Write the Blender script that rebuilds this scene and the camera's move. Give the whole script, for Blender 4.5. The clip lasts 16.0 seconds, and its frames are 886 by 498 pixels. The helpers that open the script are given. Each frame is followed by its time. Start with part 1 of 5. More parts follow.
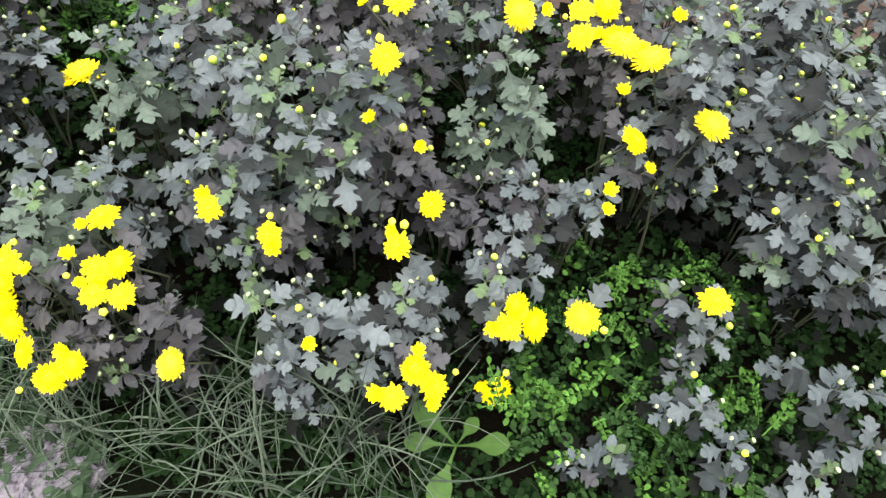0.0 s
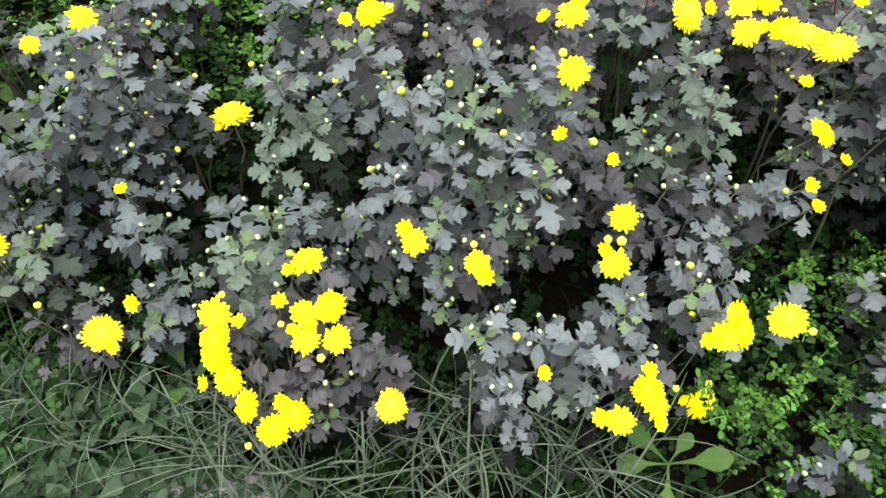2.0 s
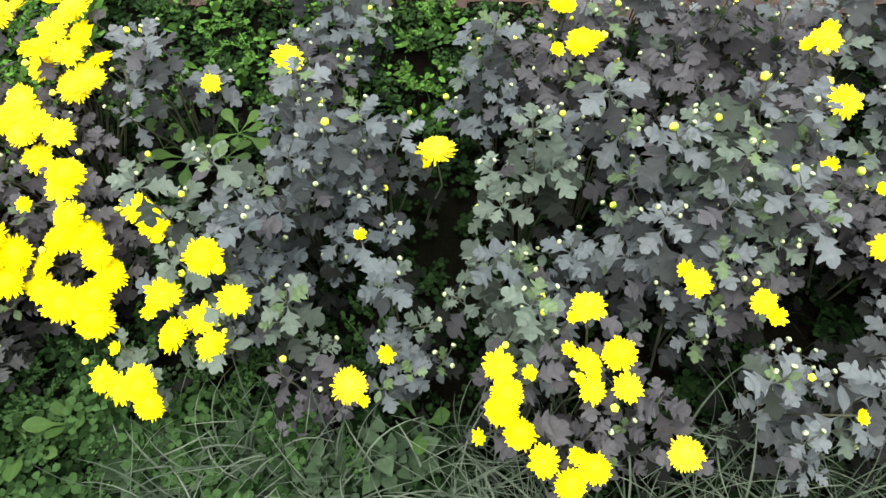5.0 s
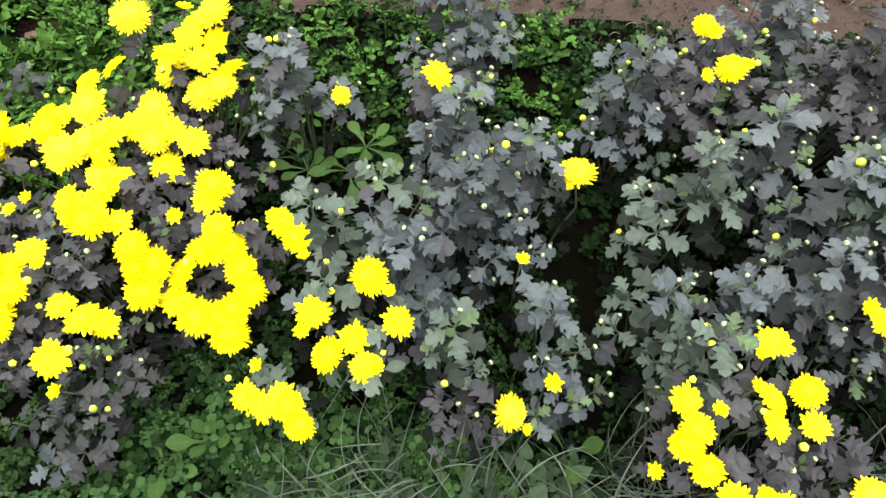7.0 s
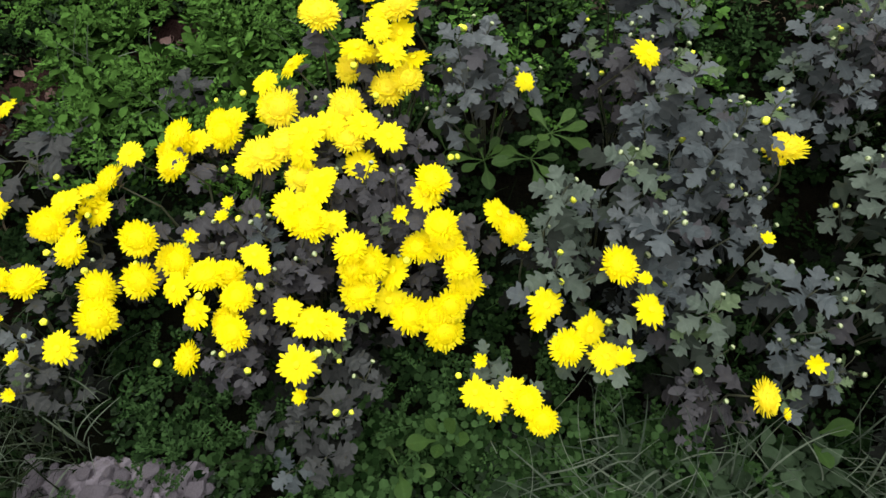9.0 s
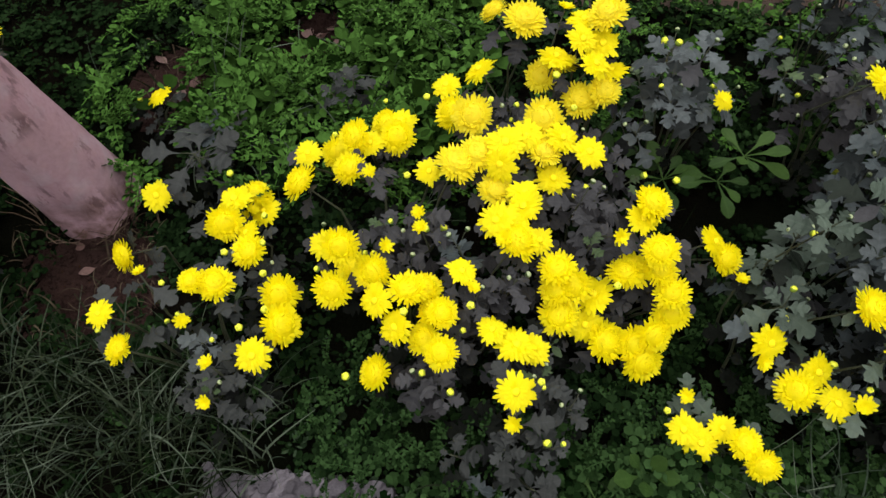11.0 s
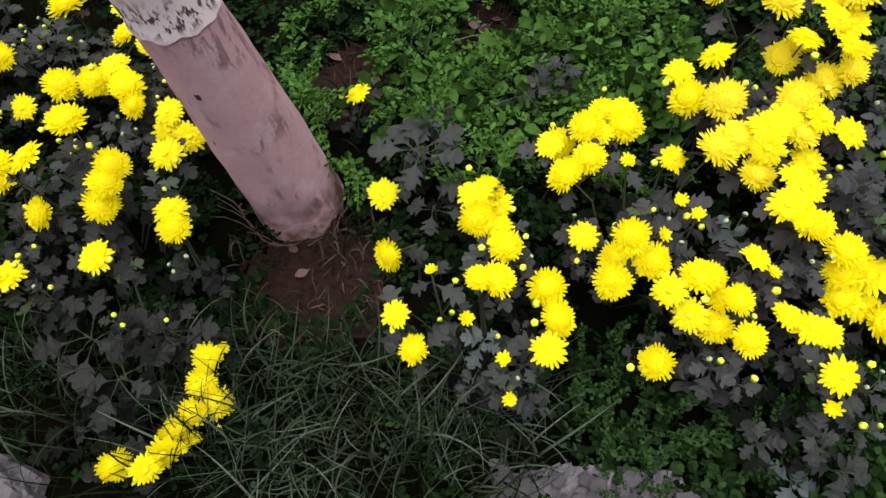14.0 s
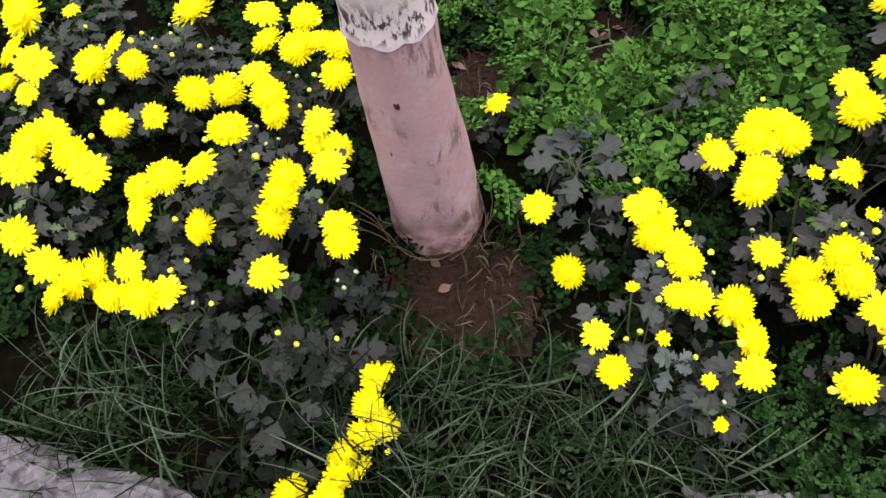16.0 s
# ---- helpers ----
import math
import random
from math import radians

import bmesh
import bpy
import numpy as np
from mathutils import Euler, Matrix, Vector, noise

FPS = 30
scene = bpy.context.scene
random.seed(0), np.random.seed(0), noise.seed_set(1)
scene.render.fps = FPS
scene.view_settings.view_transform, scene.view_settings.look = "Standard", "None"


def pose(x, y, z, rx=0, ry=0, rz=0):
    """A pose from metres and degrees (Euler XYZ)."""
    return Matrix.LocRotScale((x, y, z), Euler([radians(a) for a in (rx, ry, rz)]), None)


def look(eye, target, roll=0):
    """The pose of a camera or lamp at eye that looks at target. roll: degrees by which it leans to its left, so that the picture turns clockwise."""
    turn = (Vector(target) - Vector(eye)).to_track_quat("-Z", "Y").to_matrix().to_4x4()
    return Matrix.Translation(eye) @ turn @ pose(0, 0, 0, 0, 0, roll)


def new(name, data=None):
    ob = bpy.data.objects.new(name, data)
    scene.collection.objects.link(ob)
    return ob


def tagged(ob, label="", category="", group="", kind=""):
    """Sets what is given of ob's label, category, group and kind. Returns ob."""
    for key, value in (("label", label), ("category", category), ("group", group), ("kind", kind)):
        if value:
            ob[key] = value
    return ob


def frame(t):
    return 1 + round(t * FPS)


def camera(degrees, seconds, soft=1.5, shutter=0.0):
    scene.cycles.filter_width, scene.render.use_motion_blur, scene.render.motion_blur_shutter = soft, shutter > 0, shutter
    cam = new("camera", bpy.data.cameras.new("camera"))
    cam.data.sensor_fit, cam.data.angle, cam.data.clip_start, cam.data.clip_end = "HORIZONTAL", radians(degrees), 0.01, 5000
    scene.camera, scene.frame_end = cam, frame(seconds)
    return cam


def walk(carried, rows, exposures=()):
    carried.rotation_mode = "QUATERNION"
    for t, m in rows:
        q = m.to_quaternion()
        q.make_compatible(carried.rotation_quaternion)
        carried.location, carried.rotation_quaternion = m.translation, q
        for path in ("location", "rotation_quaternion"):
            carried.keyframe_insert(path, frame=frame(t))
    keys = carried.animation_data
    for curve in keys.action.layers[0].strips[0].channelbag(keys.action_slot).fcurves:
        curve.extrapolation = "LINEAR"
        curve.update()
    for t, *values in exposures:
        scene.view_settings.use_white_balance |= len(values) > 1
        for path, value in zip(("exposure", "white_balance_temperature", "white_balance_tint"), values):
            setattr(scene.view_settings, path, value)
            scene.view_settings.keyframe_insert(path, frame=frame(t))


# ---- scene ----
cam = camera(70.4, 16.0)
METRES, EYE, TILT, LEAN, TURN = 2.6, 1.19, -61.0, -2.5, 10.5
ROWS = [
    (0.0, 0.0, 0.0, 0.0, -0.0, 0.0, 0.0),
    (0.5, -0.025, 0.0035, 0.003, 0.07, 0.36, -0.69),
    (1.0, -0.0554, 0.0071, 0.0056, 0.46, 0.99, 0.01),
    (1.5, -0.0893, 0.0099, 0.0087, 0.39, 0.43, 2.55),
    (2.0, -0.1221, 0.0103, 0.0139, 1.04, 0.88, 5.07),
    (2.5, -0.1521, 0.0105, 0.0166, 0.78, 0.88, 5.72),
    (3.0, -0.1797, 0.0117, 0.0187, 0.96, 0.89, 5.77),
    (3.5, -0.2066, 0.0148, 0.027, 0.56, 0.68, 6.8),
    (4.0, -0.2346, 0.0174, 0.0405, 1.08, 1.88, 8.14),
    (6.5, -0.3695, 0.0257, 0.074, -0.24, -0.16, 5.14),
    (7.0, -0.3997, 0.0276, 0.0819, -0.31, 1.41, 5.25),
    (7.5, -0.4344, 0.0279, 0.0903, 0.59, 4.25, 7.17),
    (8.0, -0.4707, 0.0266, 0.0929, 2.37, 3.45, 10.36),
    (8.5, -0.5067, 0.0286, 0.097, 2.27, 2.52, 9.62),
    (9.0, -0.539, 0.0366, 0.1001, 1.41, 0.5, 8.2),
    (9.5, -0.571, 0.0441, 0.1071, 1.6, -0.14, 6.89),
    (10.0, -0.6044, 0.0498, 0.1194, 3.04, 0.68, 6.71),
    (12.5, -0.7566, 0.0579, 0.1445, 1.36, -0.36, 2.07),
    (13.0, -0.7901, 0.0549, 0.1467, 2.51, 0.99, 4.67),
    (13.5, -0.823, 0.052, 0.1498, 1.65, -0.31, 6.35),
    (14.0, -0.8546, 0.0498, 0.1506, 2.13, -0.57, 7.03),
    (14.5, -0.8802, 0.0518, 0.152, 1.99, -1.23, 6.82),
    (15.0, -0.9101, 0.0547, 0.156, 1.57, -1.26, 6.78),
    (15.5, -0.9383, 0.0582, 0.1615, 1.4, -1.04, 6.75),
    (16.0, -0.9755, 0.0636, 0.1696, 2.12, 0.26, 6.86),
]
walk(cam, [(t, pose(0, 0, EYE, TILT, LEAN, TURN) @ pose(METRES * x, METRES * y, METRES * z, 90 + pitch, roll, yaw)) for t, x, y, z, yaw, pitch, roll in ROWS],
     exposures=[(0, 1.75), (2.0, 1.70), (4.2, 1.63), (6.5, 1.53), (7.5, 1.50), (8.5, 0.90), (9.5, 0.19), (12.5, 0.06), (13.5, 0.18), (14.5, 0.57), (16, 0.94)])

# ---- light ----
SUN_UP, SUN_TURN = radians(87), radians(-18)
world = bpy.data.worlds.new("overcast_sky")
scene.world = world
world.use_nodes = True
wn = world.node_tree
sky = wn.nodes.new("ShaderNodeTexSky")
sky.sky_type, sky.sun_disc, sky.sun_elevation, sky.sun_rotation = "NISHITA", False, SUN_UP, SUN_TURN
sky.dust_density, sky.ozone_density = 4.0, 1.0
cloud = wn.nodes.new("ShaderNodeHueSaturation")
cloud.inputs["Saturation"].default_value = 0.35
wn.nodes["Background"].inputs["Strength"].default_value = 0.045
wn.links.new(sky.outputs["Color"], cloud.inputs["Color"])
wn.links.new(cloud.outputs["Color"], wn.nodes["Background"].inputs["Color"])
sun_data = bpy.data.lights.new("sun", "SUN")
sun_data.energy, sun_data.angle, sun_data.color = 5.0, radians(105), (1.0, 0.985, 0.92)
sun = new("sun", sun_data)
sun.matrix_world = look((-1.28, 0.78, 4.0), (-1.2, 0.6, 0.0))

rnd = random.Random(11)


# ---- materials ----
def material(name, rough=0.6, spec=0.3):
    m = bpy.data.materials.new(name)
    m.use_nodes = True
    b = m.node_tree.nodes["Principled BSDF"]
    b.inputs["Roughness"].default_value = rough
    b.inputs["Specular IOR Level"].default_value = spec
    return m, m.node_tree, b


def node(tree, kind, **values):
    n = tree.nodes.new(kind)
    for key, value in values.items():
        n.inputs[key].default_value = value
    return n


def mix(tree, fac, a, b, blend="MIX"):
    n = tree.nodes.new("ShaderNodeMix")
    n.data_type, n.blend_type = "RGBA", blend
    for slot, v in ((0, fac), (6, a), (7, b)):
        if isinstance(v, (int, float)):
            n.inputs[slot].default_value = v
        elif isinstance(v, tuple):
            n.inputs[slot].default_value = (*v, 1.0)
        else:
            tree.links.new(v, n.inputs[slot])
    return n.outputs[2]


def ramp(tree, fac, stops):
    n = tree.nodes.new("ShaderNodeValToRGB")
    els = n.color_ramp.elements
    for i, (p, c) in enumerate(stops):
        e = els[i] if i < 2 else els.new(p)
        e.position, e.color = p, (*c, 1.0)
    tree.links.new(fac, n.inputs["Fac"])
    return n.outputs["Color"]


def noise_of(tree, scale, coords="Object", detail=3.0, rough=0.55):
    c = tree.nodes.new("ShaderNodeTexCoord")
    n = node(tree, "ShaderNodeTexNoise", Scale=scale, Detail=detail, Roughness=rough)
    tree.links.new(c.outputs[coords], n.inputs["Vector"])
    return n.outputs["Fac"]


def bump(tree, bsdf, height, strength, distance=0.01):
    n = node(tree, "ShaderNodeBump", Strength=strength, Distance=distance)
    tree.links.new(height, n.inputs["Height"])
    tree.links.new(n.outputs["Normal"], bsdf.inputs["Normal"])


def leaf_material(name, dark, light, vein, per_island=False, rough=0.6, spec=0.0):
    """A matt leaf with a pale midrib along its local y, and a tone of its own for each leaf."""
    m, t, b = material(name, rough, spec)
    if per_island:
        own = t.nodes.new("ShaderNodeNewGeometry").outputs["Random Per Island"]
    else:
        own = t.nodes.new("ShaderNodeObjectInfo").outputs["Random"]
    tone = mix(t, own, dark, light)
    blotch = noise_of(t, 3.0 if not per_island else 60.0)
    tone = mix(t, 0.5, tone, ramp(t, blotch, [(0.3, (0.55, 0.55, 0.55)), (0.7, (1.25, 1.25, 1.25))]), "MULTIPLY")
    if not per_island:
        xyz = t.nodes.new("ShaderNodeSeparateXYZ")
        t.links.new(t.nodes.new("ShaderNodeTexCoord").outputs["Object"], xyz.inputs[0])
        side = t.nodes.new("ShaderNodeMath")
        side.operation = "ABSOLUTE"
        t.links.new(xyz.outputs["X"], side.inputs[0])
        rib = ramp(t, side.outputs[0], [(0.0, (1, 1, 1)), (0.03, (0, 0, 0))])
        tone = mix(t, mix(t, 1.0, rib, (0.22, 0.22, 0.22), "MULTIPLY"), tone, vein)
    t.links.new(tone, b.inputs["Base Color"])
    bump(t, b, noise_of(t, 9.0 if not per_island else 160.0), 0.35, 0.004)
    return m


TINTS = {
    "grey": ((0.0437, 0.0520, 0.0565), (0.0769, 0.0902, 0.0974), (0.0919, 0.1042, 0.1105)),
    "green": ((0.0395, 0.0555, 0.0442), (0.0696, 0.0931, 0.0743), (0.0846, 0.1081, 0.0827)),
    "purple": ((0.0200, 0.0198, 0.0232), (0.0390, 0.0385, 0.0450), (0.0470, 0.0470, 0.0530)),
    "blue": ((0.0310, 0.0395, 0.0443), (0.0570, 0.0700, 0.0767), (0.0700, 0.0830, 0.0876)),
    "dusky": ((0.0154, 0.0173, 0.0177), (0.0300, 0.0334, 0.0343), (0.0371, 0.0409, 0.0419)),
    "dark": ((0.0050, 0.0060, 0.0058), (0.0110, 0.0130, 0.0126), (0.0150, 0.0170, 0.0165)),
    "young": ((0.0400, 0.0640, 0.0290), (0.0700, 0.1060, 0.0500), (0.0840, 0.1150, 0.0600)),
}
NAMES = {"grey": "grey_green_leaf", "green": "green_leaf", "purple": "purplish_leaf", "young": "young_green_leaf", "dark": "dark_purplish_leaf", "blue": "bluish_leaf", "dusky": "dusky_grey_leaf"}
LEAF = {k: leaf_material(NAMES[k], *v, rough=0.5, spec=0.18) for k, v in TINTS.items()}
# older lower leaves: the tints above, darkened to hold shade between the leaves
OLD_SHADED_TINTS = {"dark": ((0.0035, 0.0042, 0.0040), (0.0120, 0.0140, 0.0136), (0, 0, 0)),
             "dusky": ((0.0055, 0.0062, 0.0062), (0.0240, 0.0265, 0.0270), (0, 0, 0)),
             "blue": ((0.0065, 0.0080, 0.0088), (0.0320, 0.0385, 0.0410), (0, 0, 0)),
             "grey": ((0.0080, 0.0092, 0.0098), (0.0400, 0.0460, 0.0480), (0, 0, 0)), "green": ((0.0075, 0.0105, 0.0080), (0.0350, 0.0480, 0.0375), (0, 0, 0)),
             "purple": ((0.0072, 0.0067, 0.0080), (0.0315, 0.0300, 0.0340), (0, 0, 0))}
CROWD = {k: leaf_material(NAMES[k] + "_crowd_shaded", *v, True, rough=0.55, spec=0.10) for k, v in OLD_SHADED_TINTS.items()}
# inner leaves: deep shade inside the plant is painted as a near-black colour
LOWER = leaf_material("shade_black_leaf", (0.0036, 0.0042, 0.0036), (0.0120, 0.0135, 0.0120), (0, 0, 0), True)
WEED = leaf_material("bright_weed_leaf", (0.0019, 0.0059, 0.0012), (0.0638, 0.1417, 0.0295), (0, 0, 0), True)
# dark green weeds, blackened further: shade low between plants is in the tint
DARKWEED = leaf_material("shaded_dark_weed_leaf", (0.0024, 0.0060, 0.0022), (0.0115, 0.0238, 0.0089), (0, 0, 0), True)
DEEPWEED = leaf_material("deep_green_weed_leaf", (0.0024, 0.0070, 0.0020), (0.0290, 0.0590, 0.0205), (0, 0, 0), True)
DULLWEED = leaf_material("dull_weed_leaf", (0.0088, 0.0160, 0.0080), (0.0340, 0.0534, 0.0313), (0, 0, 0), True)
BROAD = leaf_material("broad_weed_leaf", (0.0190, 0.0430, 0.0100), (0.0360, 0.0720, 0.0160), (0.0450, 0.0800, 0.0230), rough=0.55, spec=0.10)
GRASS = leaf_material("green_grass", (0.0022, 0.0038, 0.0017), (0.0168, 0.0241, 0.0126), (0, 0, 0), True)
MIDGRASS = leaf_material("dull_green_grass", (0.0076, 0.0120, 0.0068), (0.0432, 0.0549, 0.0360), (0, 0, 0), True)
PALEGRASS = leaf_material("pale_grass", (0.0200, 0.0300, 0.0210), (0.0820, 0.1010, 0.0760), (0, 0, 0), True)
STRAW = leaf_material("dry_straw", (0.0307, 0.0218, 0.0160), (0.0950, 0.0756, 0.0547), (0, 0, 0), True)
STEM, t, b = material("green_brown_stem", 0.6, 0.2)
t.links.new(mix(t, noise_of(t, 40.0), (0.03, 0.028, 0.02), (0.05, 0.06, 0.035)), b.inputs["Base Color"])

TWIG, t, b = material("dry_twig", 0.8, 0.1)
t.links.new(mix(t, noise_of(t, 60.0), (0.045, 0.028, 0.022), (0.120, 0.085, 0.065)), b.inputs["Base Color"])

def petal_material(name, shade, light, warm):
    """Soft petals that let some light through, each with a tone of its own."""
    m, t, b = material(name, 0.55, 0.2)
    own = t.nodes.new("ShaderNodeNewGeometry").outputs["Random Per Island"]
    tone = mix(t, own, shade, light)
    tone = mix(t, mix(t, 1.0, ramp(t, noise_of(t, 5.0), [(0.45, (0, 0, 0)), (0.75, (1, 1, 1))]), (0.3, 0.3, 0.3), "MULTIPLY"), tone, warm)
    t.links.new(tone, b.inputs["Base Color"])
    through_light = node(t, "ShaderNodeBsdfTranslucent")
    t.links.new(tone, through_light.inputs["Color"])
    both = node(t, "ShaderNodeMixShader", Fac=0.52)
    t.links.new(b.outputs[0], both.inputs[1])
    t.links.new(through_light.outputs[0], both.inputs[2])
    t.links.new(both.outputs[0], t.nodes["Material Output"].inputs["Surface"])
    return m


PETAL = petal_material("yellow_petal", (0.97, 0.85, 0.004), (0.98, 0.91, 0.008), (0.96, 0.79, 0.002))
# overexposed glare put into the petal colour as a paler yellow
GLARE_PETAL = petal_material("glare_pale_petal", (0.96, 0.83, 0.022), (0.98, 0.89, 0.055), (0.95, 0.78, 0.014))
HEART, t, b = material("yellow_flower_heart", 0.6, 0.1)
t.links.new(mix(t, noise_of(t, 9.0), (0.88, 0.66, 0.003), (0.94, 0.80, 0.02)), b.inputs["Base Color"])


def bud_material(name, rim, heart, base):
    """A bud seen from above: a rim of petal tips round a greenish heart, over green scales."""
    m, t, bs = material(name, 0.45, 0.25)
    xyz = t.nodes.new("ShaderNodeSeparateXYZ")
    t.links.new(t.nodes.new("ShaderNodeTexCoord").outputs["Object"], xyz.inputs[0])
    flat = t.nodes.new("ShaderNodeCombineXYZ")
    t.links.new(xyz.outputs["X"], flat.inputs["X"])
    t.links.new(xyz.outputs["Y"], flat.inputs["Y"])
    far = t.nodes.new("ShaderNodeVectorMath")
    far.operation = "LENGTH"
    t.links.new(flat.outputs[0], far.inputs[0])
    top = ramp(t, far.outputs["Value"], [(0.10, heart), (0.24, rim)])
    t.links.new(mix(t, ramp(t, xyz.outputs["Z"], [(0.0, (0, 0, 0)), (0.12, (1, 1, 1))]), base, top), bs.inputs["Base Color"])
    return m


BUD = bud_material("pale_green_bud", (0.33, 0.38, 0.22), (0.10, 0.16, 0.04), (0.05, 0.08, 0.03))
OPENING = bud_material("yellow_opening_bud", (0.82, 0.85, 0.06), (0.40, 0.46, 0.02), (0.20, 0.28, 0.03))

# soil far darker than its own colour: shade between plants is painted in
SOIL, t, b = material("shaded_bed_soil", 1.0, 0.0)
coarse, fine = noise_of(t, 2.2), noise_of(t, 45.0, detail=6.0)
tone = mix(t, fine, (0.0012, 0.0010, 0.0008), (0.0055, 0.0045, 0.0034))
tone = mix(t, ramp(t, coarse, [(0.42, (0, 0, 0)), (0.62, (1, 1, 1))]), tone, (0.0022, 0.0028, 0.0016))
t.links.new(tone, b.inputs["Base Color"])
bump(t, b, fine, 0.9, 0.02)

REDSOIL, t, b = material("reddish_bare_soil", 1.0, 0.0)
fine = noise_of(t, 60.0, detail=6.0)
t.links.new(mix(t, mix(t, 0.5, fine, noise_of(t, 7.0)), (0.010, 0.0058, 0.0053), (0.037, 0.0215, 0.0200)), b.inputs["Base Color"])
bump(t, b, fine, 1.0, 0.015)

PATH_SOIL, t, b = material("dry_path_soil", 1.0, 0.0)
fine = noise_of(t, 70.0, detail=6.0)
t.links.new(mix(t, mix(t, 0.5, fine, noise_of(t, 5.0)), (0.026, 0.0190, 0.0165), (0.074, 0.054, 0.047)), b.inputs["Base Color"])
bump(t, b, fine, 1.0, 0.015)

STONE, t, b = material("rough_pale_concrete", 0.9, 0.15)
fine, blot = noise_of(t, 55.0, detail=6.0), noise_of(t, 9.0)
tone = mix(t, fine, (0.047, 0.042, 0.051), (0.166, 0.150, 0.180))
t.links.new(mix(t, ramp(t, blot, [(0.4, (0, 0, 0)), (0.65, (1, 1, 1))]), tone, (0.130, 0.117, 0.139)), b.inputs["Base Color"])
bump(t, b, fine, 0.8, 0.012)

BARK, t, b = material("smooth_pinkish_bark", 0.8, 0.15)
obj = t.nodes.new("ShaderNodeTexCoord")
long = node(t, "ShaderNodeMapping", Scale=(1.0, 1.0, 0.30))
t.links.new(obj.outputs["Object"], long.inputs["Vector"])
streak = node(t, "ShaderNodeTexNoise", Scale=46.0, Detail=7.0, Roughness=0.70)
t.links.new(long.outputs["Vector"], streak.inputs["Vector"])
grain = noise_of(t, 110.0, detail=5.0)
tone = mix(t, noise_of(t, 6.0), (0.362, 0.200, 0.248), (0.485, 0.333, 0.400))
pale = ramp(t, noise_of(t, 16.0, detail=5.0), [(0.52, (0, 0, 0)), (0.66, (1, 1, 1))])
tone = mix(t, mix(t, 1.0, pale, (0.6, 0.6, 0.6), "MULTIPLY"), tone, (0.465, 0.35, 0.415))
# old scars gather in long patches
patch = ramp(t, noise_of(t, 9.0, detail=2.0), [(0.50, (0, 0, 0)), (0.62, (1, 1, 1))])
scar = mix(t, 1.0, ramp(t, streak.outputs["Fac"], [(0.50, (0, 0, 0)), (0.57, (0.8, 0.8, 0.8))]), patch, "MULTIPLY")
tone = mix(t, scar, tone, (0.150, 0.088, 0.105))
tone = mix(t, 0.22, tone, ramp(t, grain, [(0.3, (0.60, 0.58, 0.60)), (0.7, (1.2, 1.2, 1.2))]), "MULTIPLY")
foot = t.nodes.new("ShaderNodeSeparateXYZ")
t.links.new(obj.outputs["Object"], foot.inputs[0])
mud = mix(t, 1.0, ramp(t, foot.outputs["Z"], [(0.0, (1, 1, 1)), (0.11, (0, 0, 0))]), ramp(t, noise_of(t, 22.0, detail=5.0), [(0.35, (0, 0, 0)), (0.60, (1, 1, 1))]), "MULTIPLY")
tone = mix(t, mud, tone, (0.105, 0.058, 0.048))
t.links.new(tone, b.inputs["Base Color"])
bump(t, b, mix(t, 0.2, streak.outputs["Fac"], grain), 0.35, 0.006)
LIME, t, b = material("flaking_limewash", 0.85, 0.1)
obj = t.nodes.new("ShaderNodeTexCoord")
long = node(t, "ShaderNodeMapping", Scale=(1.0, 1.0, 0.42))
t.links.new(obj.outputs["Object"], long.inputs["Vector"])
flake = node(t, "ShaderNodeTexNoise", Scale=85.0, Detail=5.0, Roughness=0.65)
t.links.new(long.outputs["Vector"], flake.inputs["Vector"])
tone = mix(t, noise_of(t, 12.0), (0.54, 0.45, 0.52), (0.70, 0.62, 0.70))
hem = t.nodes.new("ShaderNodeSeparateXYZ")
t.links.new(obj.outputs["Object"], hem.inputs[0])
band = ramp(t, hem.outputs["Z"], [(0.552, (0.2, 0.2, 0.2)), (0.562, (1, 1, 1)), (0.592, (1, 1, 1)), (0.622, (0.08, 0.08, 0.08))])
gone = mix(t, 1.0, ramp(t, flake.outputs["Fac"], [(0.49, (0, 0, 0)), (0.55, (1, 1, 1))]), band, "MULTIPLY")
t.links.new(mix(t, gone, tone, (0.070, 0.045, 0.058)), b.inputs["Base Color"])
bump(t, b, flake.outputs["Fac"], 0.4, 0.004)

KNOT, t, b = material("dark_knot", 0.9, 0.1)
t.links.new(mix(t, noise_of(t, 120.0), (0.020, 0.012, 0.014), (0.075, 0.045, 0.050)), b.inputs["Base Color"])

DEADLEAF, t, b = material("dead_leaf", 0.85, 0.1)
own = t.nodes.new("ShaderNodeObjectInfo").outputs["Random"]
t.links.new(mix(t, 0.4, mix(t, own, (0.060, 0.030, 0.027), (0.170, 0.110, 0.105)), ramp(t, noise_of(t, 5.0), [(0.3, (0.4, 0.4, 0.4)), (0.7, (1.3, 1.3, 1.3))]), "MULTIPLY"), b.inputs["Base Color"])


# ---- building blocks ----
def mesh_of(name, verts, faces, mat, smooth=True):
    me = bpy.data.meshes.new(name)
    me.from_pydata([tuple(v) for v in verts], [], faces)
    me.materials.append(mat)
    if smooth:
        me.polygons.foreach_set("use_smooth", [True] * len(me.polygons))
    me.update()
    return me


def put(name, me, parent=None, m=None, label=""):
    ob = new(name, me)
    if parent is not None:
        ob.parent = parent
    if m is not None:
        ob.matrix_basis = m
    if label:
        ob["label"] = label
    return ob


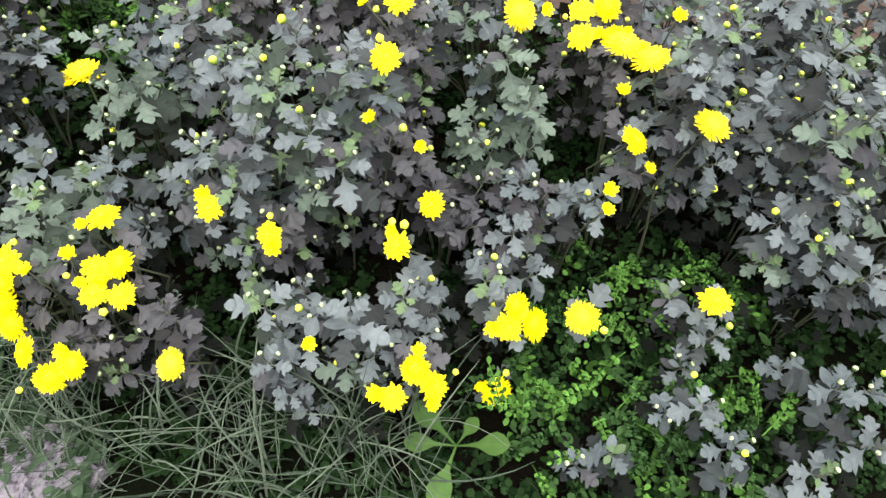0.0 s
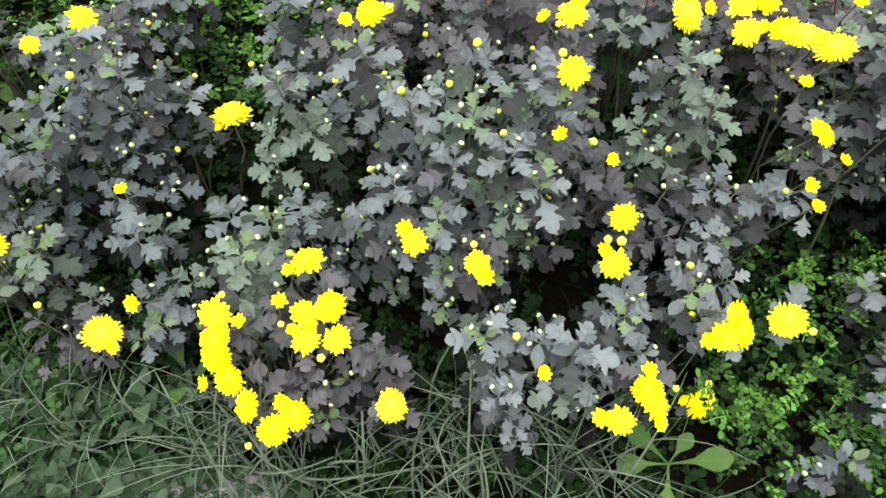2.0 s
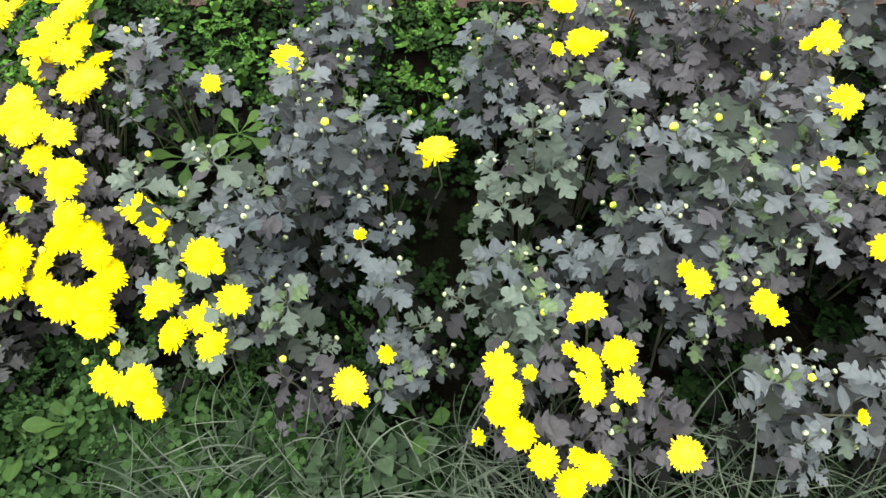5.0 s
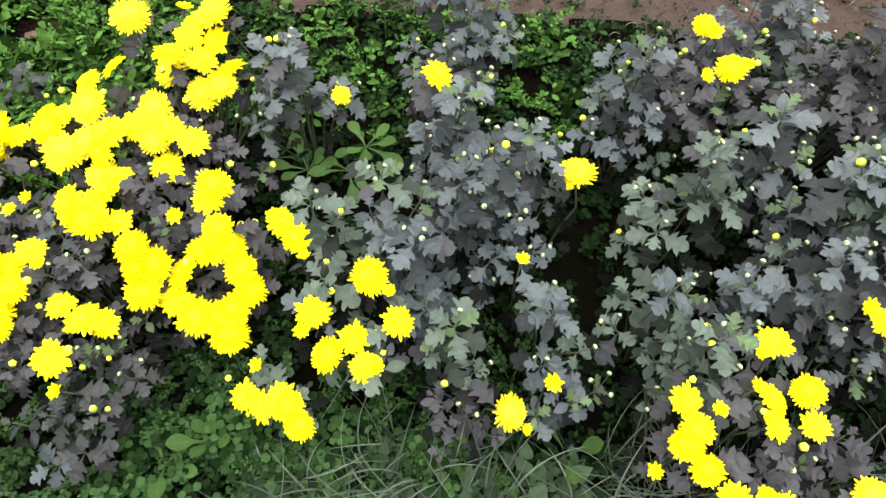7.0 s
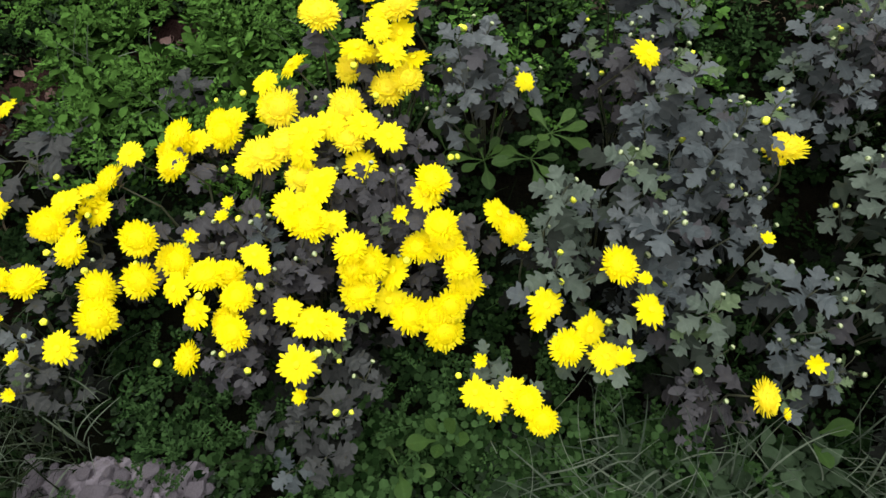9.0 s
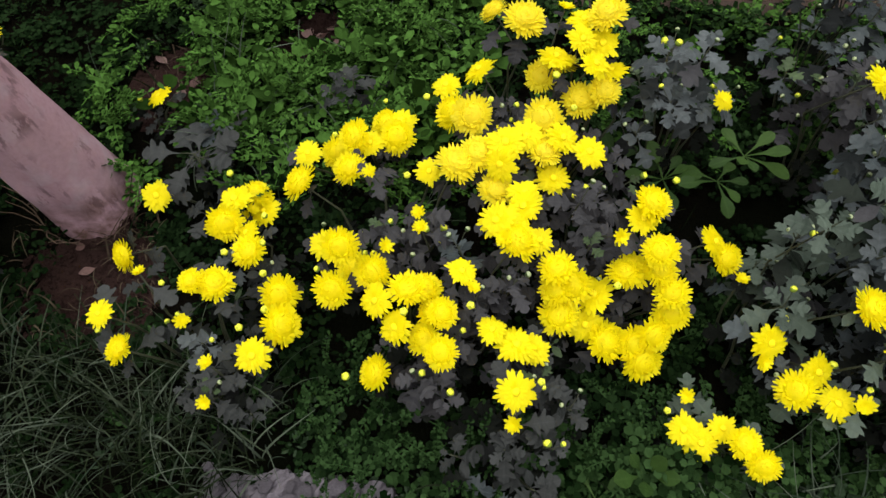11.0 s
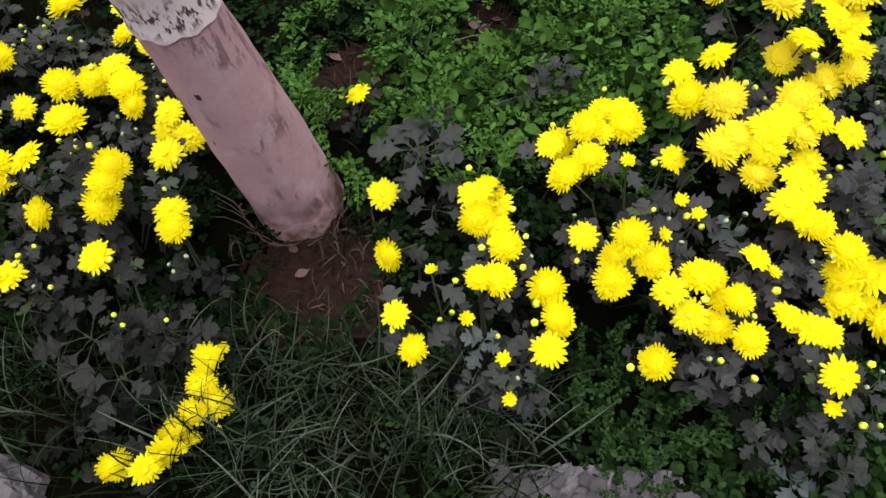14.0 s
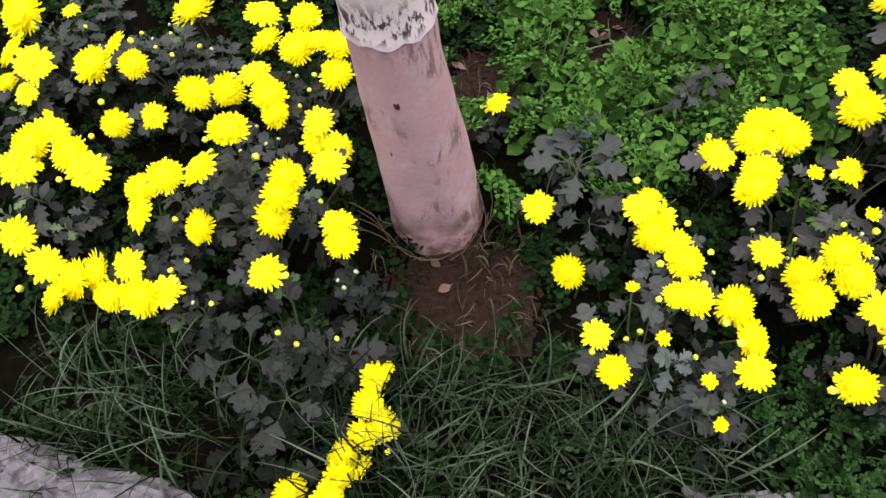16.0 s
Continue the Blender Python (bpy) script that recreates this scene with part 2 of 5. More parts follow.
def facing(place, ahead, up, scale=1.0):
    """A pose whose y points ahead and whose z is as near to up as it can be."""
    y = Vector(ahead).normalized()
    x = y.cross(Vector(up)).normalized()
    z = x.cross(y)
    m = Matrix((x, y, z)).transposed().to_4x4()
    m.translation = place
    return m @ Matrix.Scale(scale, 4)


def leaf_shape(seed, lobed=True):
    """Vertices and faces of a leaf one unit long along y: two half blades from a midrib, lobed as chrysanthemum leaves are, or oval."""
    r = random.Random(seed)
    if lobed:
        edge = [(0.0, 0.012), (0.15, 0.018), (0.27, 0.050), (0.34, 0.110), (0.41, 0.205), (0.51, 0.285), (0.535, 0.250), (0.535, 0.170), (0.55, 0.135), (0.61, 0.180), (0.67, 0.265),
                (0.765, 0.325), (0.80, 0.310), (0.79, 0.235), (0.785, 0.150), (0.855, 0.165), (0.93, 0.130), (0.97, 0.060), (1.0, 0.0)]
        mid = [0.0, 0.13, 0.23, 0.29, 0.34, 0.39, 0.43, 0.46, 0.50, 0.55, 0.60, 0.65, 0.69, 0.72, 0.76, 0.82, 0.89, 0.95, 1.0]
    else:
        edge = [(0.0, 0.015), (0.12, 0.03), (0.25, 0.13), (0.42, 0.22), (0.60, 0.25), (0.78, 0.19), (0.92, 0.09), (1.0, 0.0)]
        mid = [0.0, 0.12, 0.25, 0.42, 0.60, 0.78, 0.92, 1.0]
    droop, fold = r.uniform(0.0, 0.30), r.uniform(0.0, 0.30)
    verts, faces = [], []
    bend = lambda u, w: -droop * u * u + fold * abs(w) - 0.7 * w * w  # noqa: E731
    for u in mid:
        verts.append((0.0, u, bend(u, 0)))
    n = len(mid)
    for side in (-1, 1):
        start = len(verts)
        wide = r.uniform(1.0, 1.22)
        for u, w in edge:
            w, u = w * wide * r.uniform(0.9, 1.1), u + (r.uniform(-0.015, 0.015) if 0 < u < 1 else 0)
            verts.append((side * w, u, bend(u, w) + r.uniform(-0.015, 0.015)))
        for i in range(n - 1):
            quad = (i, start + i, start + i + 1, i + 1)
            faces.append(quad if side < 0 else quad[::-1])
    return verts, faces


SHAPES = [leaf_shape(s) for s in range(7)] + [leaf_shape(40 + s, False) for s in range(2)]
LEAVES = {tint: [mesh_of("leaf", *s, LEAF[tint]) for s in SHAPES] for tint in LEAF}


def spoon_shape(seed):
    """A smooth spoon-shaped leaf one unit long: a thin stalk that widens to a round blade."""
    r = random.Random(seed)
    edge = [(0.0, 0.014), (0.25, 0.022), (0.45, 0.05), (0.56, 0.11), (0.68, 0.17), (0.80, 0.19), (0.91, 0.145), (0.98, 0.065), (1.0, 0.0)]
    verts, faces, n, droop = [], [], len(edge), r.uniform(0.05, 0.3)
    verts += [(0, u, -droop * u * u) for u, _ in edge]
    for side in (-1, 1):
        start = len(verts)
        verts += [(side * w, u, -droop * u * u + 0.25 * w) for u, w in edge]
        for i in range(n - 1):
            quad = (i, start + i, start + i + 1, i + 1)
            faces.append(quad if side < 0 else quad[::-1])
    return verts, faces


def tube(path, radii, sides=5):
    """Vertices and faces of a tube along a path."""
    verts, faces = [], []
    for i, (p, r) in enumerate(zip(path, radii)):
        d = (Vector(path[min(i + 1, len(path) - 1)]) - Vector(path[max(i - 1, 0)])).normalized()
        a = d.cross(Vector((0.3, 1, 0.1))).normalized()
        c = d.cross(a)
        for k in range(sides):
            w = 2 * math.pi * k / sides
            verts.append(Vector(p) + r * (math.cos(w) * a + math.sin(w) * c))
    for i in range(len(path) - 1):
        for k in range(sides):
            j = (k + 1) % sides
            faces.append((i * sides + k, i * sides + j, (i + 1) * sides + j, (i + 1) * sides + k))
    faces.append(tuple(range((len(path) - 1) * sides, len(path) * sides)))
    return verts, faces


def flower_mesh(seed, rows):
    """A double flower head one unit across, facing +z: rows of petals, joined below and free at their blunt tips, the outer flat and the inner upright."""
    r = random.Random(seed)
    verts, faces = [(0, 0, -0.03)], []
    for count, inner, outer, rise, high in rows:
        turn, base, step = r.uniform(0, 6.28), len(verts), 2 * math.pi / count
        lift = lambda d: high + rise * (d - inner) - 0.30 * (d - inner) ** 2  # noqa: E731
        for k in range(count):
            a, long = turn + (k + r.uniform(-0.12, 0.12)) * step, outer * r.uniform(0.74, 1.14)
            sway, tip = r.uniform(-0.22, 0.22) * step, r.uniform(-0.03, 0.03)
            split = inner + 0.52 * (outer - inner)
            def at(d, w, z):
                return (d * math.cos(a + w), d * math.sin(a + w), lift(d) + z)
            verts += [at(inner, -0.5 * step, 0), at(split, -0.5 * step, -0.012), at(0.7 * inner + 0.3 * split, 0, 0.006), at(split, 0, 0.01),
                      at(split + 0.62 * (long - split), sway - 0.40 * step, tip), at(split + 0.62 * (long - split), sway + 0.40 * step, tip),
                      at(long * 0.98, sway - 0.13 * step, tip), at(long, sway + 0.11 * step, tip)]
        for k in range(count):
            i, j = base + 8 * k, base + 8 * ((k + 1) % count)
            faces += [(0, i, j), (i, i + 1, i + 3, i + 2), (i + 2, i + 3, j + 1, j), (i, i + 2, j), (i + 1, i + 4, i + 6, i + 3), (i + 3, i + 6, i + 7), (i + 3, i + 7, i + 5, j + 1)]
    return verts, faces


def dome(rings, sides, radius, height, base=0.0, rough=0.0, seed=1):
    r = random.Random(seed)
    verts, faces = [], []
    for i in range(rings):
        w = 0.5 * math.pi * i / rings
        for k in range(sides):
            a = 2 * math.pi * k / sides
            q = 1 + r.uniform(-rough, rough)
            verts.append((radius * math.cos(w) * math.cos(a) * q, radius * math.cos(w) * math.sin(a) * q, base + height * math.sin(w) * q))
    verts.append((0, 0, base + height))
    for i in range(rings - 1):
        for k in range(sides):
            j = (k + 1) % sides
            faces.append((i * sides + k, i * sides + j, (i + 1) * sides + j, (i + 1) * sides + k))
    for k in range(sides):
        faces.append(((rings - 1) * sides + k, (rings - 1) * sides + (k + 1) % sides, len(verts) - 1))
    return verts, faces


def pompom_mesh(seed):
    """A full double flower one unit across, facing +z: a dome of overlapping blunt petals, the outer row spread flat."""
    r = random.Random(seed)
    verts, faces = dome(4, 14, 0.36, 0.25, 0.0)
    for count, rise, reach, wide in ((32, -8, 0.54, 0.072), (31, 6, 0.52, 0.074), (28, 20, 0.47, 0.078), (24, 36, 0.425, 0.080), (18, 53, 0.38, 0.080), (11, 70, 0.345, 0.085), (5, 83, 0.33, 0.09)):
        turn = r.uniform(0, 6.28)
        for k in range(count):
            a, e = turn + (k + r.uniform(-0.25, 0.25)) * 2 * math.pi / count, radians(rise + r.uniform(-6, 6))
            out = Vector((math.cos(a) * math.cos(e), math.sin(a) * math.cos(e), 0.78 * math.sin(e)))
            side = Vector((-math.sin(a), math.cos(a), 0))
            up = side.cross(out).normalized() * -1
            tip, w, base = reach * r.uniform(0.84 if rise < 20 else 0.92, 1.10), wide * r.uniform(0.85, 1.15), len(verts)
            for d, q, z in ((0.42, 0.50, 0.0), (0.72, 0.95, 0.012), (0.92, 0.80, 0.004), (1.0, 0.30, -0.012)):
                c = out * (d * tip) - up * z
                verts += [c - side * (0.5 * w * q), c + side * (0.5 * w * q)]
            faces += [(base + 2 * i, base + 2 * i + 1, base + 2 * i + 3, base + 2 * i + 2) for i in range(3)]
    return verts, faces


BROADLEAF = [mesh_of("leaf", *spoon_shape(60 + s), BROAD) for s in range(3)]
FULL = [(22, 0.12, 0.54, 0.00, 0.00), (21, 0.10, 0.50, 0.07, 0.012), (19, 0.08, 0.43, 0.14, 0.024), (16, 0.06, 0.34, 0.20, 0.036), (12, 0.03, 0.23, 0.26, 0.048)]
POMPOMS = [mesh_of("flower_head", *pompom_mesh(80 + s), PETAL) for s in range(5)]
GLARE_POMPOMS = [mesh_of("flower_head", *pompom_mesh(90 + s), GLARE_PETAL) for s in range(3)]
FLOWERS = [mesh_of("flower_head", *flower_mesh(s, FULL), PETAL) for s in range(6)]
YOUNG = [(13, 0.08, 0.48, 0.55, 0.00), (11, 0.06, 0.38, 0.80, 0.03), (8, 0.04, 0.24, 1.1, 0.06)]
HALF = [mesh_of("flower_head", *flower_mesh(20 + s, YOUNG), PETAL) for s in range(3)]
HEARTS = [mesh_of("flower_heart", *dome(4, 10, 0.11, 0.06, 0.075, 0.14, s), HEART) for s in range(2)]


def bud_mesh(mat, notch, seed):
    """A round bud one unit across; notch: how far the tips of its petals break up the top."""
    r = random.Random(seed)
    verts, faces, sides = [], [], 10
    rings = (-60, -25, 10, 40, 62, 78)
    for i, w in enumerate(rings):
        for k in range(sides):
            a, q = 2 * math.pi * k / sides, 1 + (notch * (1 if k % 2 else -1) * i / 6) + r.uniform(-0.03, 0.03)
            verts.append((0.5 * math.cos(radians(w)) * math.cos(a) * q, 0.5 * math.cos(radians(w)) * math.sin(a) * q, 0.5 * math.sin(radians(w)) * (1 + 0.3 * notch * r.random())))
    for i in range(len(rings) - 1):
        for k in range(sides):
            j = (k + 1) % sides
            faces.append((i * sides + k, i * sides + j, (i + 1) * sides + j, (i + 1) * sides + k))
    faces += [tuple(range(sides))[::-1], tuple(range((len(rings) - 1) * sides, len(rings) * sides))]
    return mesh_of("bud", verts, faces, mat)


CLOSED = [bud_mesh(BUD, 0.0, s) for s in range(2)]
OPEN = [bud_mesh(OPENING, 0.22, s) for s in range(2)]

# ---- ground ----
def lump(x, y):
    """Height of the bed's ground: crumbly, with a sunken basin before the tree and a small pit behind it."""
    z = 0.016 * noise.noise((x * 3.1, y * 3.1, 0.3)) + 0.007 * noise.noise((x * 17, y * 17, 2.0))
    z -= 0.055 * math.exp(-(((x + 2.64) / 0.15) ** 2 + ((y - 0.53) / 0.13) ** 2))
    z -= 0.075 * math.exp(-(((x + 2.325) / 0.07) ** 2 + ((y - 1.29) / 0.10) ** 2))
    return z - 0.02


def spaced(lo, hi, step, far):
    inner = list(np.arange(lo, hi, step))
    return [lo - d for d in far[::-1]] + inner + [hi + d for d in far]


def ground_sheet():
    xs, ys = spaced(-4.6, 1.8, 0.03, (0.3, 1, 3, 10, 40, 150)), spaced(-0.6, 2.4, 0.03, (0.3, 1, 3, 10, 40, 150))
    verts = [(x, y, lump(x, y)) for y in ys for x in xs]
    n = len(xs)
    faces = [(j * n + i, j * n + i + 1, (j + 1) * n + i + 1, (j + 1) * n + i) for j in range(len(ys) - 1) for i in range(n - 1)]
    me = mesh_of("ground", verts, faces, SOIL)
    me.materials.append(REDSOIL)
    me.materials.append(PATH_SOIL)
    for p in me.polygons:
        x, y, _ = p.center
        wob = 0.25 * noise.noise((x * 9, y * 9, 5.0))
        bare = ((x + 2.64) / 0.15) ** 2 + ((y - 0.54) / 0.15) ** 2 < 1 + 2 * wob
        bare |= ((x + 2.325) / 0.10) ** 2 + ((y - 1.29) / 0.14) ** 2 < 1 + 2 * wob
        bare |= ((x + 2.64) / 0.12) ** 2 + ((y - 1.09) / 0.14) ** 2 < 1 + 2 * wob
        path = y > (1.50 if x > -1.75 else 1.95) + 0.4 * wob or y < -0.02 + 0.3 * wob
        p.material_index = 2 if path else int(bare)
    return tagged(put("ground", me), "dark crumbly flower-bed soil with bare reddish patches", "ground", kind="structure")


ground_sheet()


# ---- tree trunk ----
def tree_trunk():
    tree = tagged(new("tree"), "leaning tree trunk with pinkish bark and old limewash above", "tree")
    axis = lambda z: Vector((-2.723 - 0.054 * z, 0.743 - 0.086 * z, z))  # noqa: E731
    girth = lambda z: 0.099 - 0.059 * min(z, 0.6) - 0.004 * max(0, z - 0.6) + 0.006 * math.exp(-(z + 0.05) / 0.05)  # noqa: E731

    def sleeve(lo, hi, extra, steps, ragged=0.0):
        verts, faces, sides = [], [], 40
        for i in range(steps + 1):
            z = lo + (hi - lo) * i / steps
            for k in range(sides):
                a = 2 * math.pi * k / sides
                d = Vector((math.cos(a), math.sin(a), 0))
                r = girth(z) + extra + (0.0035 * math.exp(-((z - lo) / 0.006) ** 2) if ragged else 0.0) + 0.007 * noise.noise((2 * d.x, 2 * d.y, 3 * z)) + 0.0025 * noise.noise((7 * d.x, 7 * d.y, 14 * z))
                r += 0.008 * math.exp(-((z - 0.03) / 0.05) ** 2) * noise.noise((2.5 * d.x + 4, 2.5 * d.y, 1.0))
                down = ragged * max(0.0, 1 - i / 3) * (noise.noise((3 * d.x, 3 * d.y, 8.0)) + 0.6 * noise.noise((14 * d.x, 14 * d.y, 2.0)))
                verts.append(axis(z + down) + r * d)
        for i in range(steps):
            for k in range(sides):
                j = (k + 1) % sides
                faces.append((i * sides + k, i * sides + j, (i + 1) * sides + j, (i + 1) * sides + k))
        faces.append(tuple(range(steps * sides, (steps + 1) * sides)))
        return verts, faces

    put("trunk", mesh_of("trunk", *sleeve(-0.12, RING, 0.0, 40), BARK), tree)
    for z, turn, tall, wide in ((0.432, -1.55, 0.011, 0.006), (0.135, -1.02, 0.003, 0.008), (0.30, -1.95, 0.007, 0.002)):
        out = Vector((math.cos(turn), math.sin(turn), 0))
        verts, faces = dome(4, 12, 1.0, 0.5, -0.2, 0.2, int(100 * z))
        m = facing(axis(z) + out * (girth(z) + 0.0005), Vector((0, 0, 1)) - 0.1 * out, out) @ Matrix.Diagonal((wide, tall, 0.006, 1))
        put("knot", mesh_of("knot", verts, faces, KNOT), tree, m, "small dark knot in the bark")
    put("limewash", mesh_of("limewash", *sleeve(RING - 0.002, 2.1, 0.0008, 60, 0.007), LIME), tree, label="pale flaking limewash with dark scars")


RING = 0.548
tree_trunk()


# ---- kerb stones along the path ----
def kerb_stone(x, y, wide, deep, high, seed, turn=0.0):
    """A broken block of rough concrete, its top pitted and its edges crumbled."""
    r = random.Random(seed)
    nx, ny = 64, 32
    verts, faces = [], []
    for j in range(ny + 1):
        for i in range(nx + 1):
            u, v = 2 * i / nx - 1, 2 * j / ny - 1
            round_u, round_v = u * (1 - 0.10 * v * v), v * (1 - 0.16 * u * u)
            edge = min(1 - abs(u), 1 - abs(v))
            n1 = noise.noise((u * 2.3 + seed, v * 1.7, seed * 0.7))
            n2 = noise.noise((u * 11 + seed, v * 8, 3.0))
            n3 = noise.cell((u * 14 + 2 * n2, v * 8 + 2 * n2, seed))
            px = (round_u + 0.10 * n1) * wide / 2 + 0.006 * n2
            py = (round_v + 0.16 * n1) * deep / 2 + 0.006 * n2
            top = high * min(1.0, 0.15 + 3.2 * edge) + 0.014 * n1 + 0.012 * n2 + 0.006 * n3 + r.uniform(-0.002, 0.002)
            verts.append((px, py, top if edge > 0.001 else -0.06))
    m = nx + 1
    faces = [(j * m + i, j * m + i + 1, (j + 1) * m + i + 1, (j + 1) * m + i) for j in range(ny) for i in range(nx)]
    ob = put("kerb_stone", mesh_of("kerb_stone", verts, faces, STONE, False), m=pose(x, y, 0, 0, 0, turn))
    tagged(ob, "broken block of rough pale grey concrete beside the bed", "stone", "edging stones")


def twigs(count, seed):
    """Thin bent twigs and dead stalks leaning against the foot of the tree, one object each."""
    r = random.Random(seed)
    for _ in range(count):
        a = r.uniform(-2.9, -0.2)
        x, y = -2.725 + 0.125 * math.cos(a), 0.745 + 0.125 * math.sin(a)
        w, size = a + 1.57 * r.choice((-1, 1)) + r.uniform(-0.4, 0.4), r.uniform(0.05, 0.12)
        path = [Vector((x + size * u * math.cos(w + 0.5 * u), y + size * u * math.sin(w + 0.5 * u), lump(x, y) + 0.004 + 0.05 * u + r.uniform(0, 0.012))) for u in (0, 0.35, 0.7, 1.0)]
        here = path[0].copy()
        ob = put("twig", mesh_of("twig", *tube([p - here for p in path], (0.0014, 0.0013, 0.0011, 0.0006), 5), TWIG))
        ob.location = here
        tagged(ob, "thin dry twig lying at the foot of the tree", "twig", "twigs round the tree")


twigs(18, 4)


def stone_chip(x, y, z, size, seed):
    """A flat angular flake of concrete."""
    r = random.Random(seed)
    n, thick = r.randrange(5, 8), r.uniform(0.10, 0.30)
    ring = [(r.uniform(0.38, 0.62) * math.cos(6.283 * k / n + 0.3 * r.random()), r.uniform(0.38, 0.62) * math.sin(6.283 * k / n + 0.3 * r.random())) for k in range(n)]
    verts = [(u, v, 0) for u, v in ring] + [(0.86 * u, 0.86 * v, thick * r.uniform(0.8, 1.2)) for u, v in ring]
    faces = [tuple(range(n, 2 * n))] + [(k, (k + 1) % n, n + (k + 1) % n, n + k) for k in range(n)]
    ob = put("stone_chip", mesh_of("stone_chip", verts, faces, STONE, False), m=pose(x, y, z, r.uniform(-16, 16), r.uniform(-16, 16), r.uniform(0, 360)) @ Matrix.Scale(size, 4))
    tagged(ob, "flat angular flake of pale grey concrete on the broken edging", "stone chip", "flakes on the edging stones")


for k in range(70):
    q = random.Random(900 + k)
    stone_chip(-2.075 + q.uniform(-0.17, 0.17), 0.10 + q.uniform(-0.09, 0.085), 0.024 + q.uniform(0, 0.010), q.uniform(0.018, 0.045), k)
kerb_stone(-3.36, 0.04, 0.70, 0.26, 0.045, 3, -8)
kerb_stone(-2.065, 0.085, 0.36, 0.24, 0.02, 5, 2)
kerb_stone(-0.77, 0.045, 0.40, 0.20, 0.014, 8, 4)


# ---- chrysanthemums ----
OPEN_PATCHES = [(-0.83, 0.67, 0.07), (-0.05, 0.95, 0.07), (-0.17, 0.73, 0.05), (-0.23, 0.53, 0.06), (-0.40, 0.40, 0.05), (-0.44, 0.40, 0.04), (0.15, 0.83, 0.09), (0.24, 0.85, 0.05), (0.32, 0.68, 0.11), (0.43, 0.68, 0.08), (0.20, 0.60, 0.06), (-0.54, 0.45, 0.04), (0.23, 0.37, 0.08), (0.13, 0.33, 0.07), (0.32, 0.45, 0.07), (0.53, 0.73, 0.05), (0.54, 0.56, 0.04), (0.59, 0.53, 0.05), (0.57, 0.42, 0.03), (0.55, 0.29, 0.04), (0.66, 0.54, 0.04), (0.48, 0.50, 0.04), (0.72, 0.55, 0.04), (0.44, 0.71, 0.05), (-0.45, 0.58, 0.03), (-0.42, 0.46, 0.03), (-0.36, 0.53, 0.03), (-0.97, 0.59, 0.03)]
OPEN_PATCHES += [(-0.98, 0.50, 0.02), (-0.95, 0.36, 0.02), (-0.94, 0.74, 0.04), (-0.82, 0.73, 0.04), (-0.80, 0.67, 0.02), (-0.72, 0.70, 0.02), (-0.42, 0.80, 0.03), (-0.34, 0.91, 0.02), (-0.97, 1.17, 0.04), (-1.42, 1.16, 0.03), (-1.50, 0.38, 0.05), (-1.57, 0.38, 0.05), (-2.90, 0.42, 0.04), (-1.28, 0.86, 0.07), (-1.45, 0.83, 0.05), (-1.36, 0.86, 0.05)]

# dark furrows between the rows, open to the soil for one who looks down from the path: place and radius
FURROWS = [(-0.75, 0.84, 0.05), (-0.70, 0.78, 0.055), (-0.57, 0.75, 0.05), (-0.62, 0.70, 0.06), (-0.90, 0.71, 0.05), (-0.81, 0.63, 0.055), (-0.89, 0.58, 0.05),
           (0.43, 0.74, 0.05), (0.47, 0.69, 0.05), (0.49, 0.62, 0.05), (0.54, 0.57, 0.045), (0.62, 0.56, 0.045), (0.69, 0.59, 0.045)]


def covers(p, near=0.056):
    """Whether a leaf or shoot tip at p would hide a flower."""
    over = Vector((0, -0.45, 0.89))
    for o in BLOOMS:
        d = p - o
        if abs(d.x) < 0.06 and d.length < 0.5 and d.dot(over) > -0.015 and (d - d.dot(over) * over).length < near:
            return True
    return False


def leaf_row(plant, crowd, tint, tip, axis, count, start, longest, young=False, oval=0.1):
    """Leaves spiralling down a shoot from its tip: the upper ones parts of their own, the lower ones joined to the plant's crowd."""
    turn = rnd.uniform(0, 6.28)
    side = axis.cross(Vector((0, 1, 0.2))).normalized()
    other = axis.cross(side)
    for k in range(count):
        a = turn + 2.4 * k + rnd.uniform(-0.3, 0.3)
        out = math.cos(a) * side + math.sin(a) * other
        q = k / max(1, count - 1)
        lift = 0.85 - 1.25 * q + rnd.uniform(-0.22, 0.22)
        ahead = (math.cos(lift) * out + math.sin(lift) * axis).normalized()
        up = axis * math.cos(lift) - out * math.sin(lift) + Vector((rnd.uniform(-0.25, 0.25), rnd.uniform(-0.25, 0.25), 0.55))
        long = longest * (0.40 + 0.66 * q ** 0.6) * rnd.uniform(0.80, 1.18)
        kind = rnd.randrange(7) if rnd.random() > 0.5 * oval else rnd.randrange(7, 9)
        m = facing(tip - axis * (start + 0.0062 * k), ahead, up, long * (0.75 if kind > 6 else 1.0))
        if covers(plant.location + m @ Vector((0, 0.7, 0)), 0.034):
            continue
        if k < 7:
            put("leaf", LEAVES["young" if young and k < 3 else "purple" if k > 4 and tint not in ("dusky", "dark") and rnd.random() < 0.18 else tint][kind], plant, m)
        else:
            # lower leaves join the crowd, whose tints have shade painted in
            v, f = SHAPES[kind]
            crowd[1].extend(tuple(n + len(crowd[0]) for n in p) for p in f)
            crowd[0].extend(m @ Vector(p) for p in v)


SHOOTS = []
BED = []
# places that stay clear of shoots: the broad-leaved weeds, and every flower
BLOOMS = [Vector(p) for p in ((-1.47, 0.87, 0.09), (-1.41, 0.88, 0.12), (-1.33, 0.93, 0.18), (-1.32, 0.87, 0.16), (-1.28, 0.83, 0.20), (-1.25, 0.88, 0.18), (-1.37, 0.85, 0.10), (-1.44, 0.83, 0.06))]


